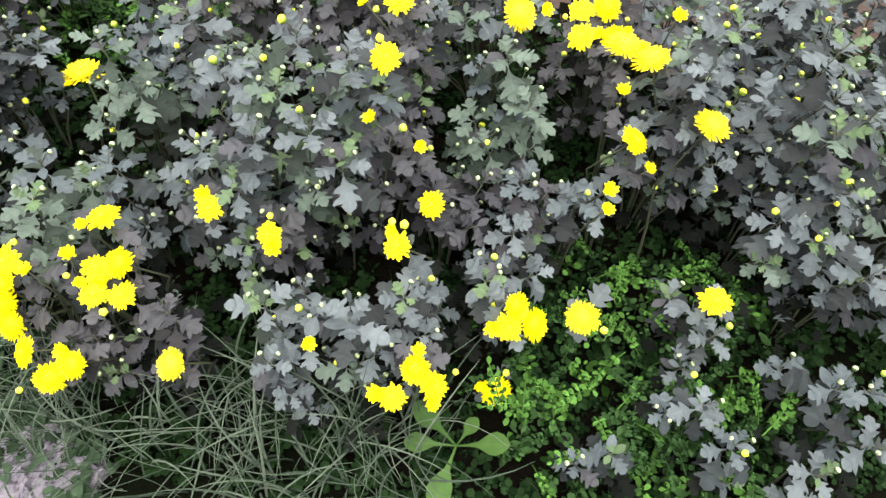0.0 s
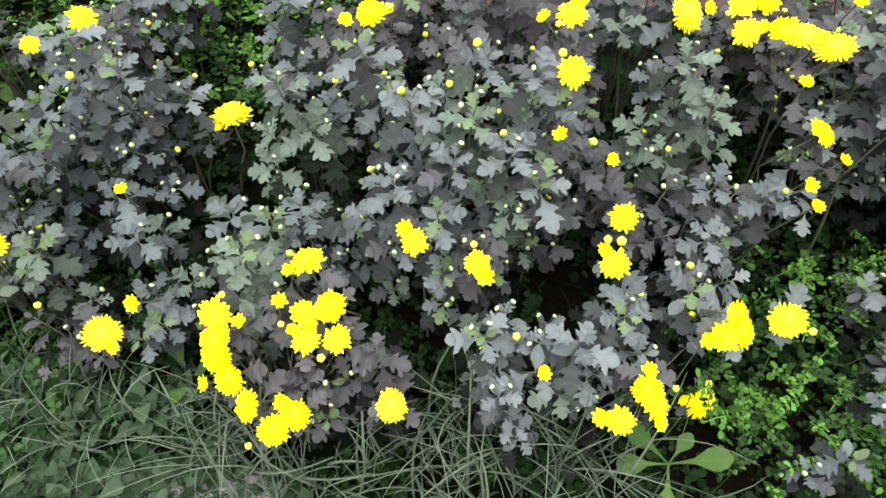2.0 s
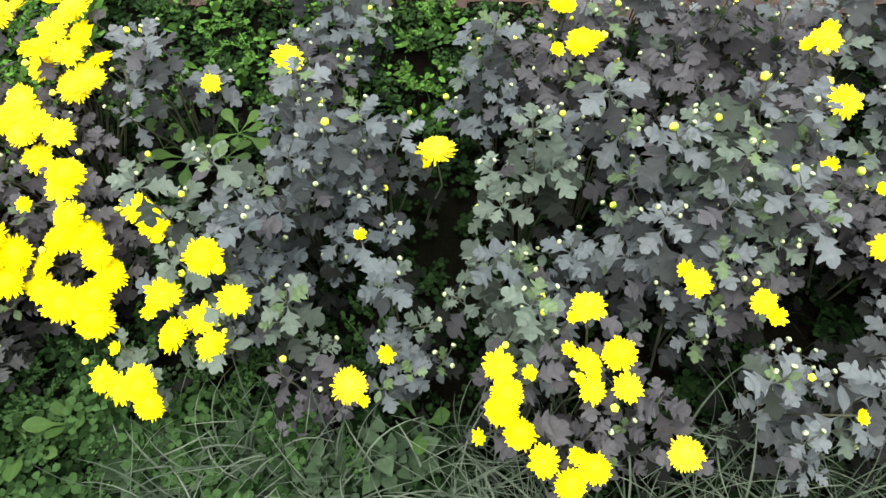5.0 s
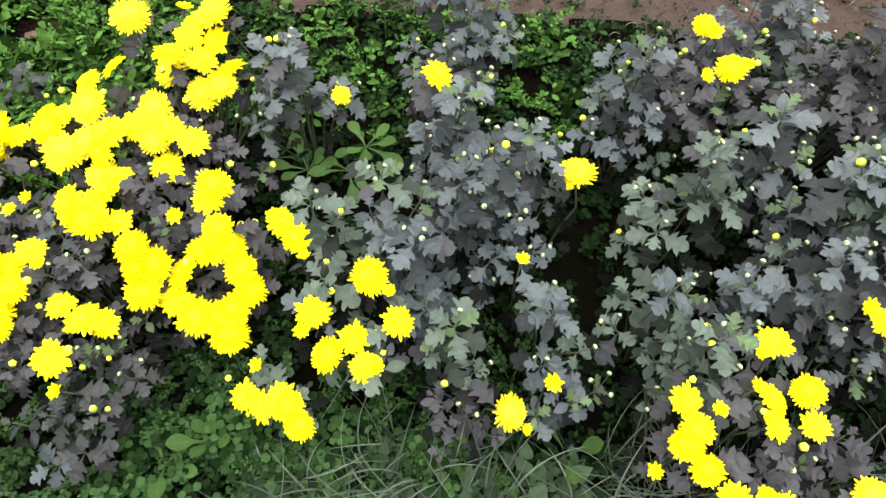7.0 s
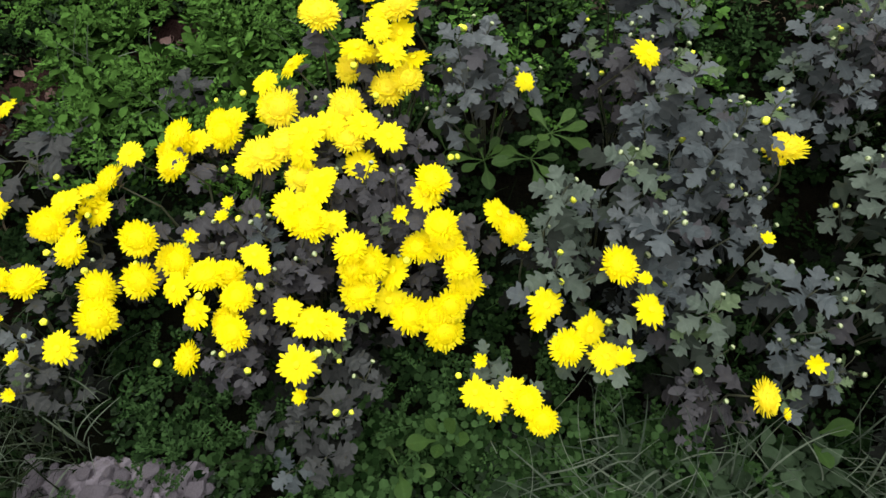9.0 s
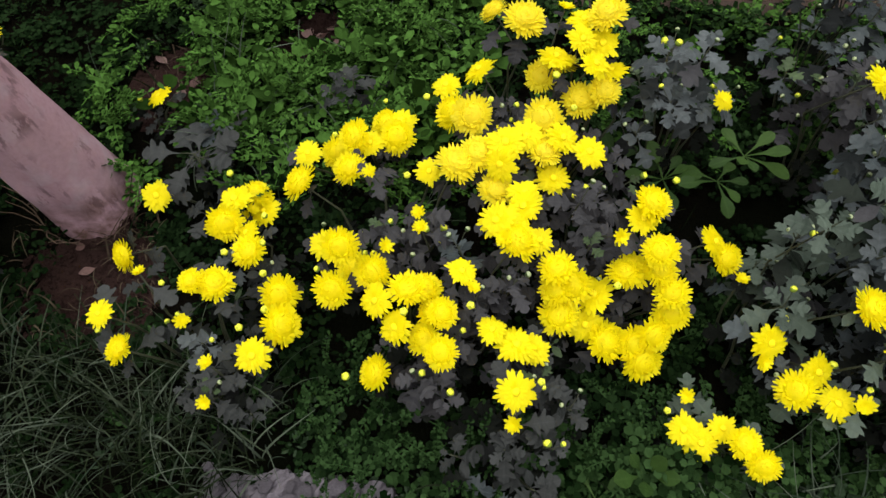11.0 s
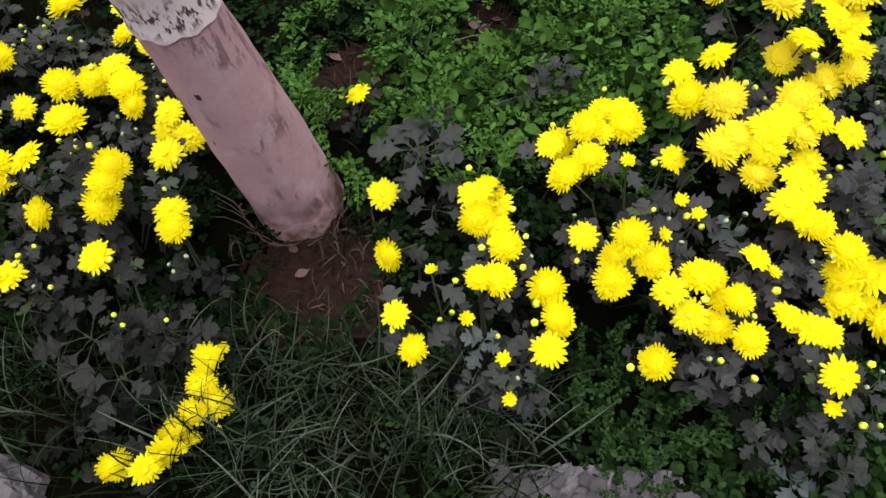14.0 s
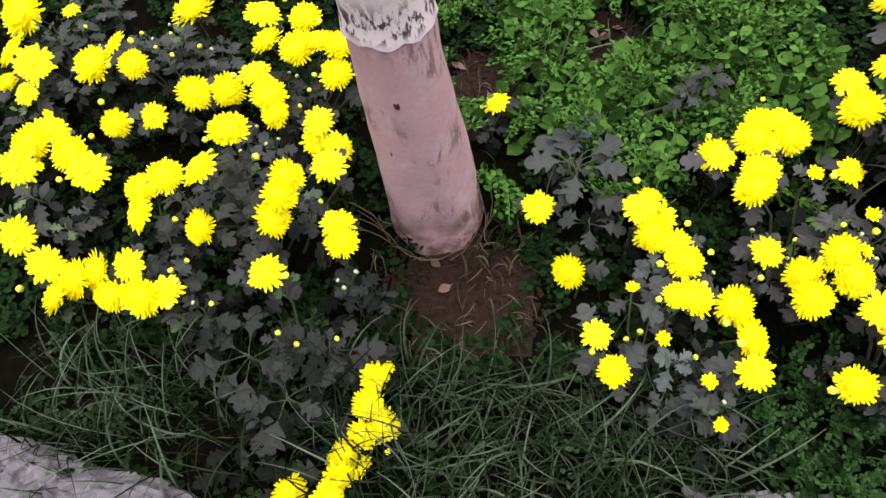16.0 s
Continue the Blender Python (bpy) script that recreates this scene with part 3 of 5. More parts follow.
def chrysanthemum(x, y, r, h, tint, flowers, oval=0.1):
    """Sets a plant into the bed: place, radius, height, tint and its flower heads."""
    BED.append((x, y, r, h, tint, flowers, oval))
    BLOOMS.extend(Vector(f[:3]) for f in flowers)


def grow(x, y, r, h, tint, flowers, oval=0.1):
    """One plant: leafy shoots that fill a dome r wide and h high, and a shoot for each flower head (place and width)."""
    label = {"dark": "dark grey chrysanthemum plant with lobed leaves", "dusky": "dusky grey chrysanthemum plant with lobed leaves", "blue": "bluish grey chrysanthemum plant with lobed leaves", "grey": "grey-green chrysanthemum plant with lobed leaves", "green": "greener chrysanthemum plant with lobed leaves",
             "purple": "purplish chrysanthemum plant with dull lobed leaves"}[tint]
    many = len(flowers)
    label += " and many yellow flowers" if many > 5 else " and a few yellow flowers" if many else " and small pale buds"
    plant = tagged(new("chrysanthemum"), label, "flower plant", "chrysanthemums in the bed")
    plant.location = (x, y, 0)
    here, stems, crowd = Vector((x, y, 0)), ([], []), ([], [])

    def stem(tip, axis, thick):
        off = Vector((tip.x, tip.y, 0))
        far = max(0.0, off.length - 1.3 * r) / max(off.length, 1e-6)
        foot = off * (0.22 + 0.5 * min(1.0, 2 * far)) + Vector((0, 0, -0.03))
        mid = tip - axis * 0.45 * tip.z
        path = [foot, foot.lerp(mid, 0.5) + Vector((0, 0, 0.02)), mid, tip]
        v, f = tube(path, (thick * 1.5, thick * 1.3, thick, thick * 0.7))
        stems[1].extend(tuple(i + len(stems[0]) for i in p) for p in f)
        stems[0].extend(v)

    taken = []
    for fx, fy, fz, wide in flowers:
        tip = Vector((fx, fy, fz)) - here
        lean = Vector((0.30 * tip.x / max(r, 0.05) + rnd.uniform(-0.5, 0.5), 0.22 * tip.y / max(r, 0.05) - 0.20 + rnd.uniform(-0.5, 0.3), 1)).normalized()
        full = wide > 0.047 and rnd.random() < (0.75 if many > 5 else 0.3)
        # pale heads carry painted glare: the high cluster and some lone flowers
        pale = full and fy > 0.66 and -1.9 < fx < -1.5 or wide > 0.047 and fx > -1.4 and many < 4 and rnd.random() < 0.3
        head = rnd.choice(HALF if wide <= 0.047 else GLARE_POMPOMS if pale else POMPOMS if full else FLOWERS)
        side = lean.cross(Vector((rnd.uniform(-1, 1), rnd.uniform(-1, 1), 0.1))).normalized()
        bloom = put("flower_head", head, plant, facing(tip - lean * 0.012, lean.cross(side), lean, wide * (1.04 if pale else 0.95 if full else 0.90) * rnd.uniform(0.80, 0.99)))
        if wide > 0.047 and not (full or pale):
            put("flower_heart", rnd.choice(HEARTS), bloom)
        stem(tip - lean * 0.013, lean, 0.0022)
        leaf_row(plant, crowd, tint, tip, lean, 4, 0.026, 0.056, False, oval)
        if wide > 0.047 and many < 6 and rnd.random() < 0.35:
            # a smaller half-open head beside the full one
            out = Vector((rnd.uniform(-1, 1), rnd.uniform(-1, 1), 0)).normalized()
            put("flower_head", rnd.choice(HALF), plant, facing(tip + out * 0.5 * wide - lean * 0.014, lean.cross(out), lean, rnd.uniform(0.022, 0.034)))
        for _ in range(rnd.choice((0, 0, 0, 1, 2))):
            out = Vector((rnd.uniform(-1, 1), rnd.uniform(-1, 1), rnd.uniform(-0.1, 0.5))).normalized()
            at = tip + out * (0.5 * wide + rnd.uniform(0.004, 0.016)) - lean * 0.008
            if not covers(at + here, 0.034):
                put("bud", rnd.choice(OPEN), plant, facing(at, lean.cross(side), lean, rnd.uniform(0.010, 0.015)))
        taken.append(tip)
    goal = 1 + int((0.8 if many > 5 else 1.0) * 3.14 * r * r / 0.0072)
    flank = max(0, int(2.6 * r * (h - 0.14) / 0.0085))
    tips, tries = [], 0
    while len(tips) < goal + flank and tries < 900:
        tries += 1
        a, q = rnd.uniform(0, 6.28), math.sqrt(rnd.random()) if tips else 0.2 * rnd.random()
        high = (1.0 - 0.34 * q ** 3) * (rnd.uniform(0.74, 1.02) if tips else 1.0)
        if len(tips) >= goal:
            q, high = rnd.uniform(0.95, 1.20), rnd.uniform(0.32, 0.76)
        tip = Vector((r * q * math.cos(a), r * q * math.sin(a), h * high))
        if any(math.hypot(tip.x + x - gx, tip.y + y - gy) < gr for gx, gy, gr in OPEN_PATCHES):
            continue
        if any(math.hypot(tip.x + x - gx, tip.y + y + 0.57 * (tip.z - 0.15) - gy) < gr for gx, gy, gr in FURROWS):
            continue
        if any((tip - o).length < 0.070 for o in tips) or any((tip - o).xy.length < 0.032 for o in taken) or any((tip + here - o).length < 0.068 for o in SHOOTS):
            continue
        for o in taken:
            if (tip - o).xy.length < 0.085 and tip.z > o.z - 0.026:
                tip.z = max(0.04, o.z - 0.026 - rnd.uniform(0, 0.03))
        if covers(tip + here):
            continue
        tips.append(tip)
    SHOOTS.extend(tip + here for tip in tips)
    for tip in tips:
        axis = Vector((0.45 * tip.x / r + rnd.uniform(-0.2, 0.2), 0.35 * tip.y / r - 0.10 + rnd.uniform(-0.2, 0.2), 1)).normalized()
        stem(tip, axis, 0.0018)
        leaf_row(plant, crowd, tint if rnd.random() < (0.94 if tint in ("purple", "dusky", "dark") else 0.7) else rnd.choice(("green", "grey", "blue")), tip, axis, 10 if tip.z > 0.6 * h else 8, 0.0, rnd.uniform(0.058, 0.074) * min(1.0, 0.70 + 0.8 * tip.z), rnd.random() < 0.20, max(oval, 0.8 - 3.0 * tip.z))
        for k in range(rnd.choice((0, 1, 1, 2, 2, 3)) if tip.z > 0.1 else 0):
            a = 2.2 * k + rnd.uniform(0, 1.5)
            out = Vector((math.cos(a), math.sin(a), rnd.uniform(0.5, 1.2))).normalized()
            yellow = rnd.random() < (0.6 if many > 5 else 0.35 if taken else 0.16)
            at = tip + out * rnd.uniform(0.014, 0.036)
            if covers(at + here, 0.042):
                continue
            put("bud", rnd.choice(OPEN if yellow else CLOSED), plant, facing(at, out.cross(Vector((1, 0.3, 0))), out, rnd.uniform(0.009, 0.0145) if yellow else rnd.uniform(0.0075, 0.0105)))
            v, f = tube([tip - axis * 0.012, tip.lerp(at, 0.6), at], (0.0009, 0.0008, 0.0007), 4)
            stems[1].extend(tuple(i + len(stems[0]) for i in p) for p in f)
            stems[0].extend(v)
    tagged(put("stalk", mesh_of("stalk", *stems, STEM), plant), kind="stuff")
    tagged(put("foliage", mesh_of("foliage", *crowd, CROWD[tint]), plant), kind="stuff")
    # the crowded lower leaves inside, near black so that gaps read as deep shade
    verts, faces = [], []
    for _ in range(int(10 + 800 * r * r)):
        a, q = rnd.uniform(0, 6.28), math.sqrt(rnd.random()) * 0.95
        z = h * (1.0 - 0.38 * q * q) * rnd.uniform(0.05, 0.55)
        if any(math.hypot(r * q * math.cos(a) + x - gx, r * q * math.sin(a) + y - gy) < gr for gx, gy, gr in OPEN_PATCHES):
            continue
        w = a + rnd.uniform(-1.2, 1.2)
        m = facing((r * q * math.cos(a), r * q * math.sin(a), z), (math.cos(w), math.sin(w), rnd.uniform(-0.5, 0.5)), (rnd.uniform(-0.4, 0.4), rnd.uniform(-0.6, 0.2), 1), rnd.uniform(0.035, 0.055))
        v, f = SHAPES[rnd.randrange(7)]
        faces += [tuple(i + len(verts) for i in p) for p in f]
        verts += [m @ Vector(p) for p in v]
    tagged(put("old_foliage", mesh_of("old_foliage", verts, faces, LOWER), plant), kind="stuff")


chrysanthemum(-0.69, 0.71, 0.08, 0.41, 'green', [])
chrysanthemum(-0.98, 0.73, 0.09, 0.40, 'blue', [])
chrysanthemum(-0.92, 0.73, 0.06, 0.28, 'blue', [(-0.875, 0.820, 0.198, 0.080)])
chrysanthemum(-0.97, 0.60, 0.06, 0.30, 'blue', [(-0.978, 0.563, 0.273, 0.034)])
chrysanthemum(-0.59, 0.66, 0.07, 0.36, 'grey', [])
chrysanthemum(-0.57, 0.80, 0.07, 0.42, 'grey', [])
chrysanthemum(-0.47, 0.69, 0.05, 0.41, 'grey', [])
chrysanthemum(-0.36, 0.74, 0.09, 0.47, 'green', [])
chrysanthemum(-0.36, 0.66, 0.05, 0.43, 'green', [])
chrysanthemum(-0.22, 0.84, 0.07, 0.45, 'purple', [(-0.268, 0.851, 0.463, 0.037), (-0.212, 0.894, 0.442, 0.061)])
chrysanthemum(-0.25, 0.74, 0.05, 0.45, 'grey', [])
chrysanthemum(-0.17, 0.76, 0.07, 0.42, 'grey', [(-0.205, 0.760, 0.434, 0.060)])
chrysanthemum(-0.38, 0.60, 0.07, 0.39, 'grey', [])
chrysanthemum(-0.49, 0.57, 0.07, 0.36, 'grey', [])
chrysanthemum(-0.41, 0.51, 0.05, 0.35, 'grey', [])
chrysanthemum(-0.18, 0.68, 0.06, 0.39, 'purple', [(-0.222, 0.682, 0.369, 0.035)])
chrysanthemum(-0.29, 0.61, 0.04, 0.41, 'green', [])
chrysanthemum(-0.07, 0.64, 0.07, 0.32, 'purple', [(-0.096, 0.596, 0.263, 0.063), (-0.123, 0.664, 0.338, 0.035)])
chrysanthemum(-0.25, 0.58, 0.05, 0.36, 'grey', [])
chrysanthemum(-0.34, 0.50, 0.04, 0.35, 'purple', [(-0.334, 0.456, 0.310, 0.055)])
chrysanthemum(-0.42, 0.45, 0.05, 0.34, 'purple', [(-0.434, 0.473, 0.329, 0.056)])
chrysanthemum(-0.74, 0.51, 0.07, 0.32, 'green', [])
chrysanthemum(-0.63, 0.52, 0.05, 0.33, 'blue', [])
chrysanthemum(-0.69, 0.41, 0.05, 0.36, 'green', [])
chrysanthemum(-0.92, 0.48, 0.06, 0.27, 'blue', [])
chrysanthemum(-0.89, 0.39, 0.06, 0.25, 'blue', [(-0.915, 0.370, 0.209, 0.037)])
chrysanthemum(-0.52, 0.46, 0.03, 0.33, 'grey', [])
chrysanthemum(-0.59, 0.35, 0.07, 0.29, 'purple', [(-0.602, 0.437, 0.319, 0.062), (-0.593, 0.363, 0.277, 0.062), (-0.556, 0.366, 0.296, 0.055), (-0.623, 0.412, 0.319, 0.031), (-0.628, 0.366, 0.306, 0.031)])
chrysanthemum(-0.71, 0.30, 0.05, 0.29, 'purple', [(-0.729, 0.334, 0.291, 0.057), (-0.720, 0.297, 0.292, 0.056), (-0.687, 0.329, 0.298, 0.031), (-0.727, 0.278, 0.253, 0.057), (-0.698, 0.244, 0.247, 0.057), (-0.760, 0.252, 0.194, 0.034)])
chrysanthemum(-0.49, 0.33, 0.06, 0.28, 'purple', [(-0.539, 0.325, 0.273, 0.055)])
chrysanthemum(-0.46, 0.28, 0.05, 0.25, 'purple', [(-0.449, 0.244, 0.215, 0.060)])
chrysanthemum(-0.59, 0.27, 0.05, 0.25, 'purple', [(-0.586, 0.322, 0.262, 0.053), (-0.666, 0.210, 0.242, 0.056), (-0.615, 0.185, 0.217, 0.057), (-0.587, 0.208, 0.234, 0.056)])
chrysanthemum(-0.24, 0.37, 0.08, 0.30, 'grey', [(-0.218, 0.298, 0.294, 0.031)])
chrysanthemum(-0.17, 0.35, 0.05, 0.29, 'grey', [])
chrysanthemum(-0.31, 0.35, 0.04, 0.28, 'green', [])
chrysanthemum(-0.28, 0.27, 0.05, 0.25, 'grey', [])
chrysanthemum(-0.18, 0.28, 0.05, 0.28, 'purple', [])
chrysanthemum(-0.10, 0.41, 0.07, 0.28, 'grey', [(-0.127, 0.468, 0.331, 0.058)])
chrysanthemum(-0.05, 0.48, 0.06, 0.28, 'grey', [])
chrysanthemum(0.06, 0.60, 0.07, 0.24, 'grey', [])
chrysanthemum(0.06, 0.67, 0.07, 0.29, 'purple', [])
chrysanthemum(0.17, 0.66, 0.07, 0.29, 'grey', [(0.215, 0.667, 0.306, 0.037), (0.207, 0.618, 0.322, 0.035)])
chrysanthemum(0.03, 0.49, 0.05, 0.23, 'grey', [(0.134, 0.450, 0.166, 0.062), (0.088, 0.345, 0.063, 0.062), (0.091, 0.437, 0.254, 0.054), (0.078, 0.413, 0.215, 0.057)])
chrysanthemum(-0.08, 0.31, 0.04, 0.25, 'purple', [(-0.091, 0.269, 0.194, 0.056), (-0.059, 0.300, 0.244, 0.059), (-0.020, 0.304, 0.178, 0.057), (-0.060, 0.332, 0.261, 0.032)])
chrysanthemum(0.04, 0.78, 0.09, 0.35, 'green', [])
chrysanthemum(-0.00, 0.86, 0.07, 0.40, 'green', [])
chrysanthemum(-0.06, 0.94, 0.06, 0.40, 'grey', [(0.009, 0.964, 0.396, 0.068)])
chrysanthemum(0.25, 0.86, 0.07, 0.39, 'purple', [(0.198, 0.926, 0.403, 0.065), (0.242, 0.901, 0.403, 0.064), (0.213, 0.858, 0.356, 0.039)])
chrysanthemum(0.24, 0.73, 0.06, 0.33, 'purple', [(0.255, 0.782, 0.316, 0.063), (0.284, 0.731, 0.305, 0.038)])
chrysanthemum(0.33, 0.80, 0.08, 0.48, 'grey', [])
chrysanthemum(0.35, 0.89, 0.09, 0.50, 'grey', [])
chrysanthemum(0.35, 0.68, 0.07, 0.40, 'grey', [(0.358, 0.775, 0.397, 0.061)])
chrysanthemum(0.45, 0.74, 0.06, 0.38, 'grey', [])
chrysanthemum(0.49, 0.60, 0.05, 0.28, 'grey', [])
chrysanthemum(0.38, 0.58, 0.06, 0.14, 'grey', [(0.208, 0.479, 0.158, 0.060)])
chrysanthemum(0.43, 0.48, 0.05, 0.19, 'grey', [(0.417, 0.527, 0.242, 0.061)])
chrysanthemum(0.42, 0.36, 0.06, 0.17, 'blue', [])
chrysanthemum(0.47, 0.31, 0.06, 0.18, 'blue', [])
chrysanthemum(0.27, 0.26, 0.05, 0.16, 'blue', [])
chrysanthemum(-1.32, 0.56, 0.05, 0.40, 'green', [])
chrysanthemum(-1.22, 0.62, 0.07, 0.39, 'green', [])
chrysanthemum(-1.10, 0.63, 0.08, 0.40, 'blue', [])
chrysanthemum(-1.10, 0.78, 0.07, 0.42, 'blue', [])
chrysanthemum(-1.16, 0.54, 0.05, 0.35, 'blue', [])
chrysanthemum(-1.23, 0.43, 0.06, 0.22, 'green', [(-1.221, 0.488, 0.300, 0.068), (-1.169, 0.434, 0.259, 0.068), (-1.301, 0.393, 0.181, 0.075), (-1.209, 0.373, 0.199, 0.042), (-1.230, 0.384, 0.171, 0.064), (-1.253, 0.425, 0.177, 0.065)], oval=0.9)
chrysanthemum(-1.08, 0.43, 0.05, 0.27, 'green', [])
chrysanthemum(-1.05, 0.33, 0.07, 0.21, 'purple', [(-0.970, 0.330, 0.159, 0.071)], oval=0.5)
chrysanthemum(-1.34, 0.48, 0.04, 0.27, 'blue', [(-1.328, 0.459, 0.193, 0.074), (-1.368, 0.571, 0.205, 0.035)])
chrysanthemum(-1.45, 0.93, 0.10, 0.36, 'grey', [(-1.366, 0.955, 0.213, 0.052)])
chrysanthemum(-1.16, 0.94, 0.08, 0.37, 'purple', [(-1.152, 0.904, 0.344, 0.076)])
chrysanthemum(-1.01, 0.55, 0.04, 0.30, 'purple', [])
chrysanthemum(-1.04, 0.70, 0.05, 0.41, 'blue', [])
chrysanthemum(-1.14, 0.48, 0.04, 0.30, 'blue', [(-1.190, 0.466, 0.302, 0.033)])
chrysanthemum(0.53, 0.92, 0.13, 0.47, 'grey', [])
chrysanthemum(0.55, 0.76, 0.12, 0.41, 'grey', [])
chrysanthemum(0.55, 0.61, 0.08, 0.28, 'grey', [])
chrysanthemum(0.65, 0.60, 0.06, 0.30, 'grey', [])
chrysanthemum(0.62, 0.41, 0.08, 0.23, 'blue', [])
chrysanthemum(0.59, 0.28, 0.05, 0.19, 'blue', [])
chrysanthemum(0.68, 0.33, 0.04, 0.22, 'grey', [])
chrysanthemum(-1.67, 0.83, 0.13, 0.26, 'purple', [(-1.787, 0.768, 0.265, 0.080), (-1.749, 0.797, 0.250, 0.080), (-1.725, 0.839, 0.250, 0.080), (-1.630, 0.784, 0.237, 0.080), (-1.706, 0.956, 0.303, 0.080), (-1.624, 0.985, 0.310, 0.080), (-1.601, 0.969, 0.266, 0.080), (-1.650, 0.915, 0.231, 0.080), (-1.796, 0.724, 0.249, 0.073), (-1.679, 0.802, 0.249, 0.074), (-1.630, 0.937, 0.307, 0.080), (-1.690, 0.753, 0.190, 0.078), (-1.792, 0.703, 0.207, 0.074), (-1.625, 1.020, 0.354, 0.073)] + [(-1.661, 0.967, 0.333, 0.073), (-1.712, 0.785, 0.230, 0.073), (-1.661, 1.031, 0.327, 0.070), (-1.693, 1.006, 0.239, 0.075), (-1.606, 0.919, 0.255, 0.070), (-1.696, 1.056, 0.334, 0.045), (-1.837, 0.764, 0.237, 0.075)])
chrysanthemum(-1.79, 0.90, 0.07, 0.26, 'purple', [(-1.855, 0.828, 0.255, 0.080), (-1.860, 0.963, 0.247, 0.080), (-1.922, 0.943, 0.216, 0.080), (-1.771, 0.977, 0.366, 0.080), (-1.907, 0.886, 0.196, 0.080), (-1.733, 0.954, 0.246, 0.070), (-1.846, 1.109, 0.270, 0.060)])
chrysanthemum(-2.00, 0.61, 0.11, 0.24, 'purple', [(-1.867, 0.736, 0.238, 0.080), (-2.155, 0.657, 0.245, 0.079), (-2.039, 0.517, 0.263, 0.074), (-1.970, 0.558, 0.215, 0.035), (-1.993, 0.506, 0.202, 0.074), (-2.059, 0.471, 0.189, 0.076), (-1.935, 0.645, 0.195, 0.037), (-2.032, 0.706, 0.226, 0.037), (-2.104, 0.579, 0.158, 0.074), (-2.047, 0.541, 0.145, 0.073), (-1.920, 0.594, 0.232, 0.035), (-1.929, 0.758, 0.168, 0.073)])
chrysanthemum(-1.65, 0.63, 0.09, 0.29, 'purple', [(-1.582, 0.578, 0.280, 0.039), (-1.743, 0.681, 0.243, 0.070), (-1.749, 0.641, 0.255, 0.072)])
chrysanthemum(-1.77, 0.50, 0.10, 0.27, 'purple', [(-1.833, 0.513, 0.244, 0.069), (-1.768, 0.615, 0.249, 0.080), (-1.743, 0.574, 0.259, 0.080), (-1.710, 0.590, 0.232, 0.070), (-1.791, 0.591, 0.277, 0.069)])
chrysanthemum(-1.87, 0.40, 0.10, 0.21, 'purple', [(-1.942, 0.415, 0.195, 0.072), (-1.980, 0.364, 0.105, 0.075), (-1.978, 0.449, 0.217, 0.073), (-1.923, 0.482, 0.224, 0.071), (-1.856, 0.444, 0.214, 0.067), (-1.775, 0.437, 0.192, 0.069), (-1.893, 0.499, 0.198, 0.069), (-1.883, 0.461, 0.189, 0.069), (-1.893, 0.413, 0.170, 0.069), (-1.854, 0.373, 0.214, 0.073)])
chrysanthemum(-1.69, 0.38, 0.08, 0.18, 'dusky', [(-1.730, 0.322, 0.224, 0.074), (-1.734, 0.422, 0.178, 0.080), (-1.706, 0.416, 0.161, 0.067)])
chrysanthemum(-1.74, 0.27, 0.09, 0.18, 'dusky', [(-1.732, 0.285, 0.179, 0.035)])
chrysanthemum(-1.58, 0.56, 0.11, 0.21, 'purple', [(-1.529, 0.651, 0.288, 0.068), (-1.647, 0.528, 0.181, 0.080), (-1.665, 0.489, 0.151, 0.080), (-1.611, 0.537, 0.155, 0.080), (-1.544, 0.565, 0.198, 0.080), (-1.483, 0.534, 0.192, 0.079), (-1.472, 0.515, 0.144, 0.080), (-1.568, 0.472, 0.101, 0.080), (-1.522, 0.466, 0.106, 0.080), (-1.503, 0.442, 0.083, 0.080), (-1.385, 0.602, 0.203, 0.072), (-1.543, 0.630, 0.268, 0.067), (-1.564, 0.568, 0.199, 0.069), (-1.502, 0.569, 0.212, 0.068)] + [(-1.494, 0.476, 0.128, 0.070), (-1.410, 0.624, 0.225, 0.069), (-1.679, 0.547, 0.221, 0.071), (-1.613, 0.489, 0.117, 0.077), (-1.682, 0.518, 0.187, 0.073), (-1.519, 0.575, 0.257, 0.073)])
chrysanthemum(-2.42, 0.86, 0.08, 0.12, 'dusky', [(-2.503, 0.689, 0.090, 0.080)])
chrysanthemum(-2.27, 0.37, 0.08, 0.20, 'dusky', [(-2.254, 0.458, 0.212, 0.080), (-2.393, 0.325, 0.198, 0.063), (-2.139, 0.420, 0.140, 0.078), (-2.291, 0.447, 0.231, 0.057), (-2.421, 0.368, 0.236, 0.057), (-2.303, 0.392, 0.183, 0.034), (-2.369, 0.445, 0.258, 0.033)])
chrysanthemum(-2.23, 0.30, 0.07, 0.18, 'dusky', [(-2.165, 0.342, 0.185, 0.077), (-2.224, 0.258, 0.174, 0.033), (-2.240, 0.325, 0.186, 0.033)])
chrysanthemum(-2.23, 0.54, 0.07, 0.16, 'dusky', [(-2.163, 0.473, 0.139, 0.080), (-2.247, 0.556, 0.149, 0.080), (-2.267, 0.596, 0.146, 0.064)])
chrysanthemum(-3.07, 0.57, 0.12, 0.29, 'dusky', [(-3.114, 0.519, 0.222, 0.079), (-2.930, 0.580, 0.313, 0.071), (-2.953, 0.522, 0.269, 0.072), (-3.071, 0.684, 0.305, 0.080), (-2.898, 0.659, 0.242, 0.080), (-3.136, 0.556, 0.330, 0.077), (-3.082, 0.570, 0.342, 0.075), (-2.940, 0.551, 0.305, 0.071)])
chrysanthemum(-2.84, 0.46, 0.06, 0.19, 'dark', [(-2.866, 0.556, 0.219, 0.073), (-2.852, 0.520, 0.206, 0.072)])
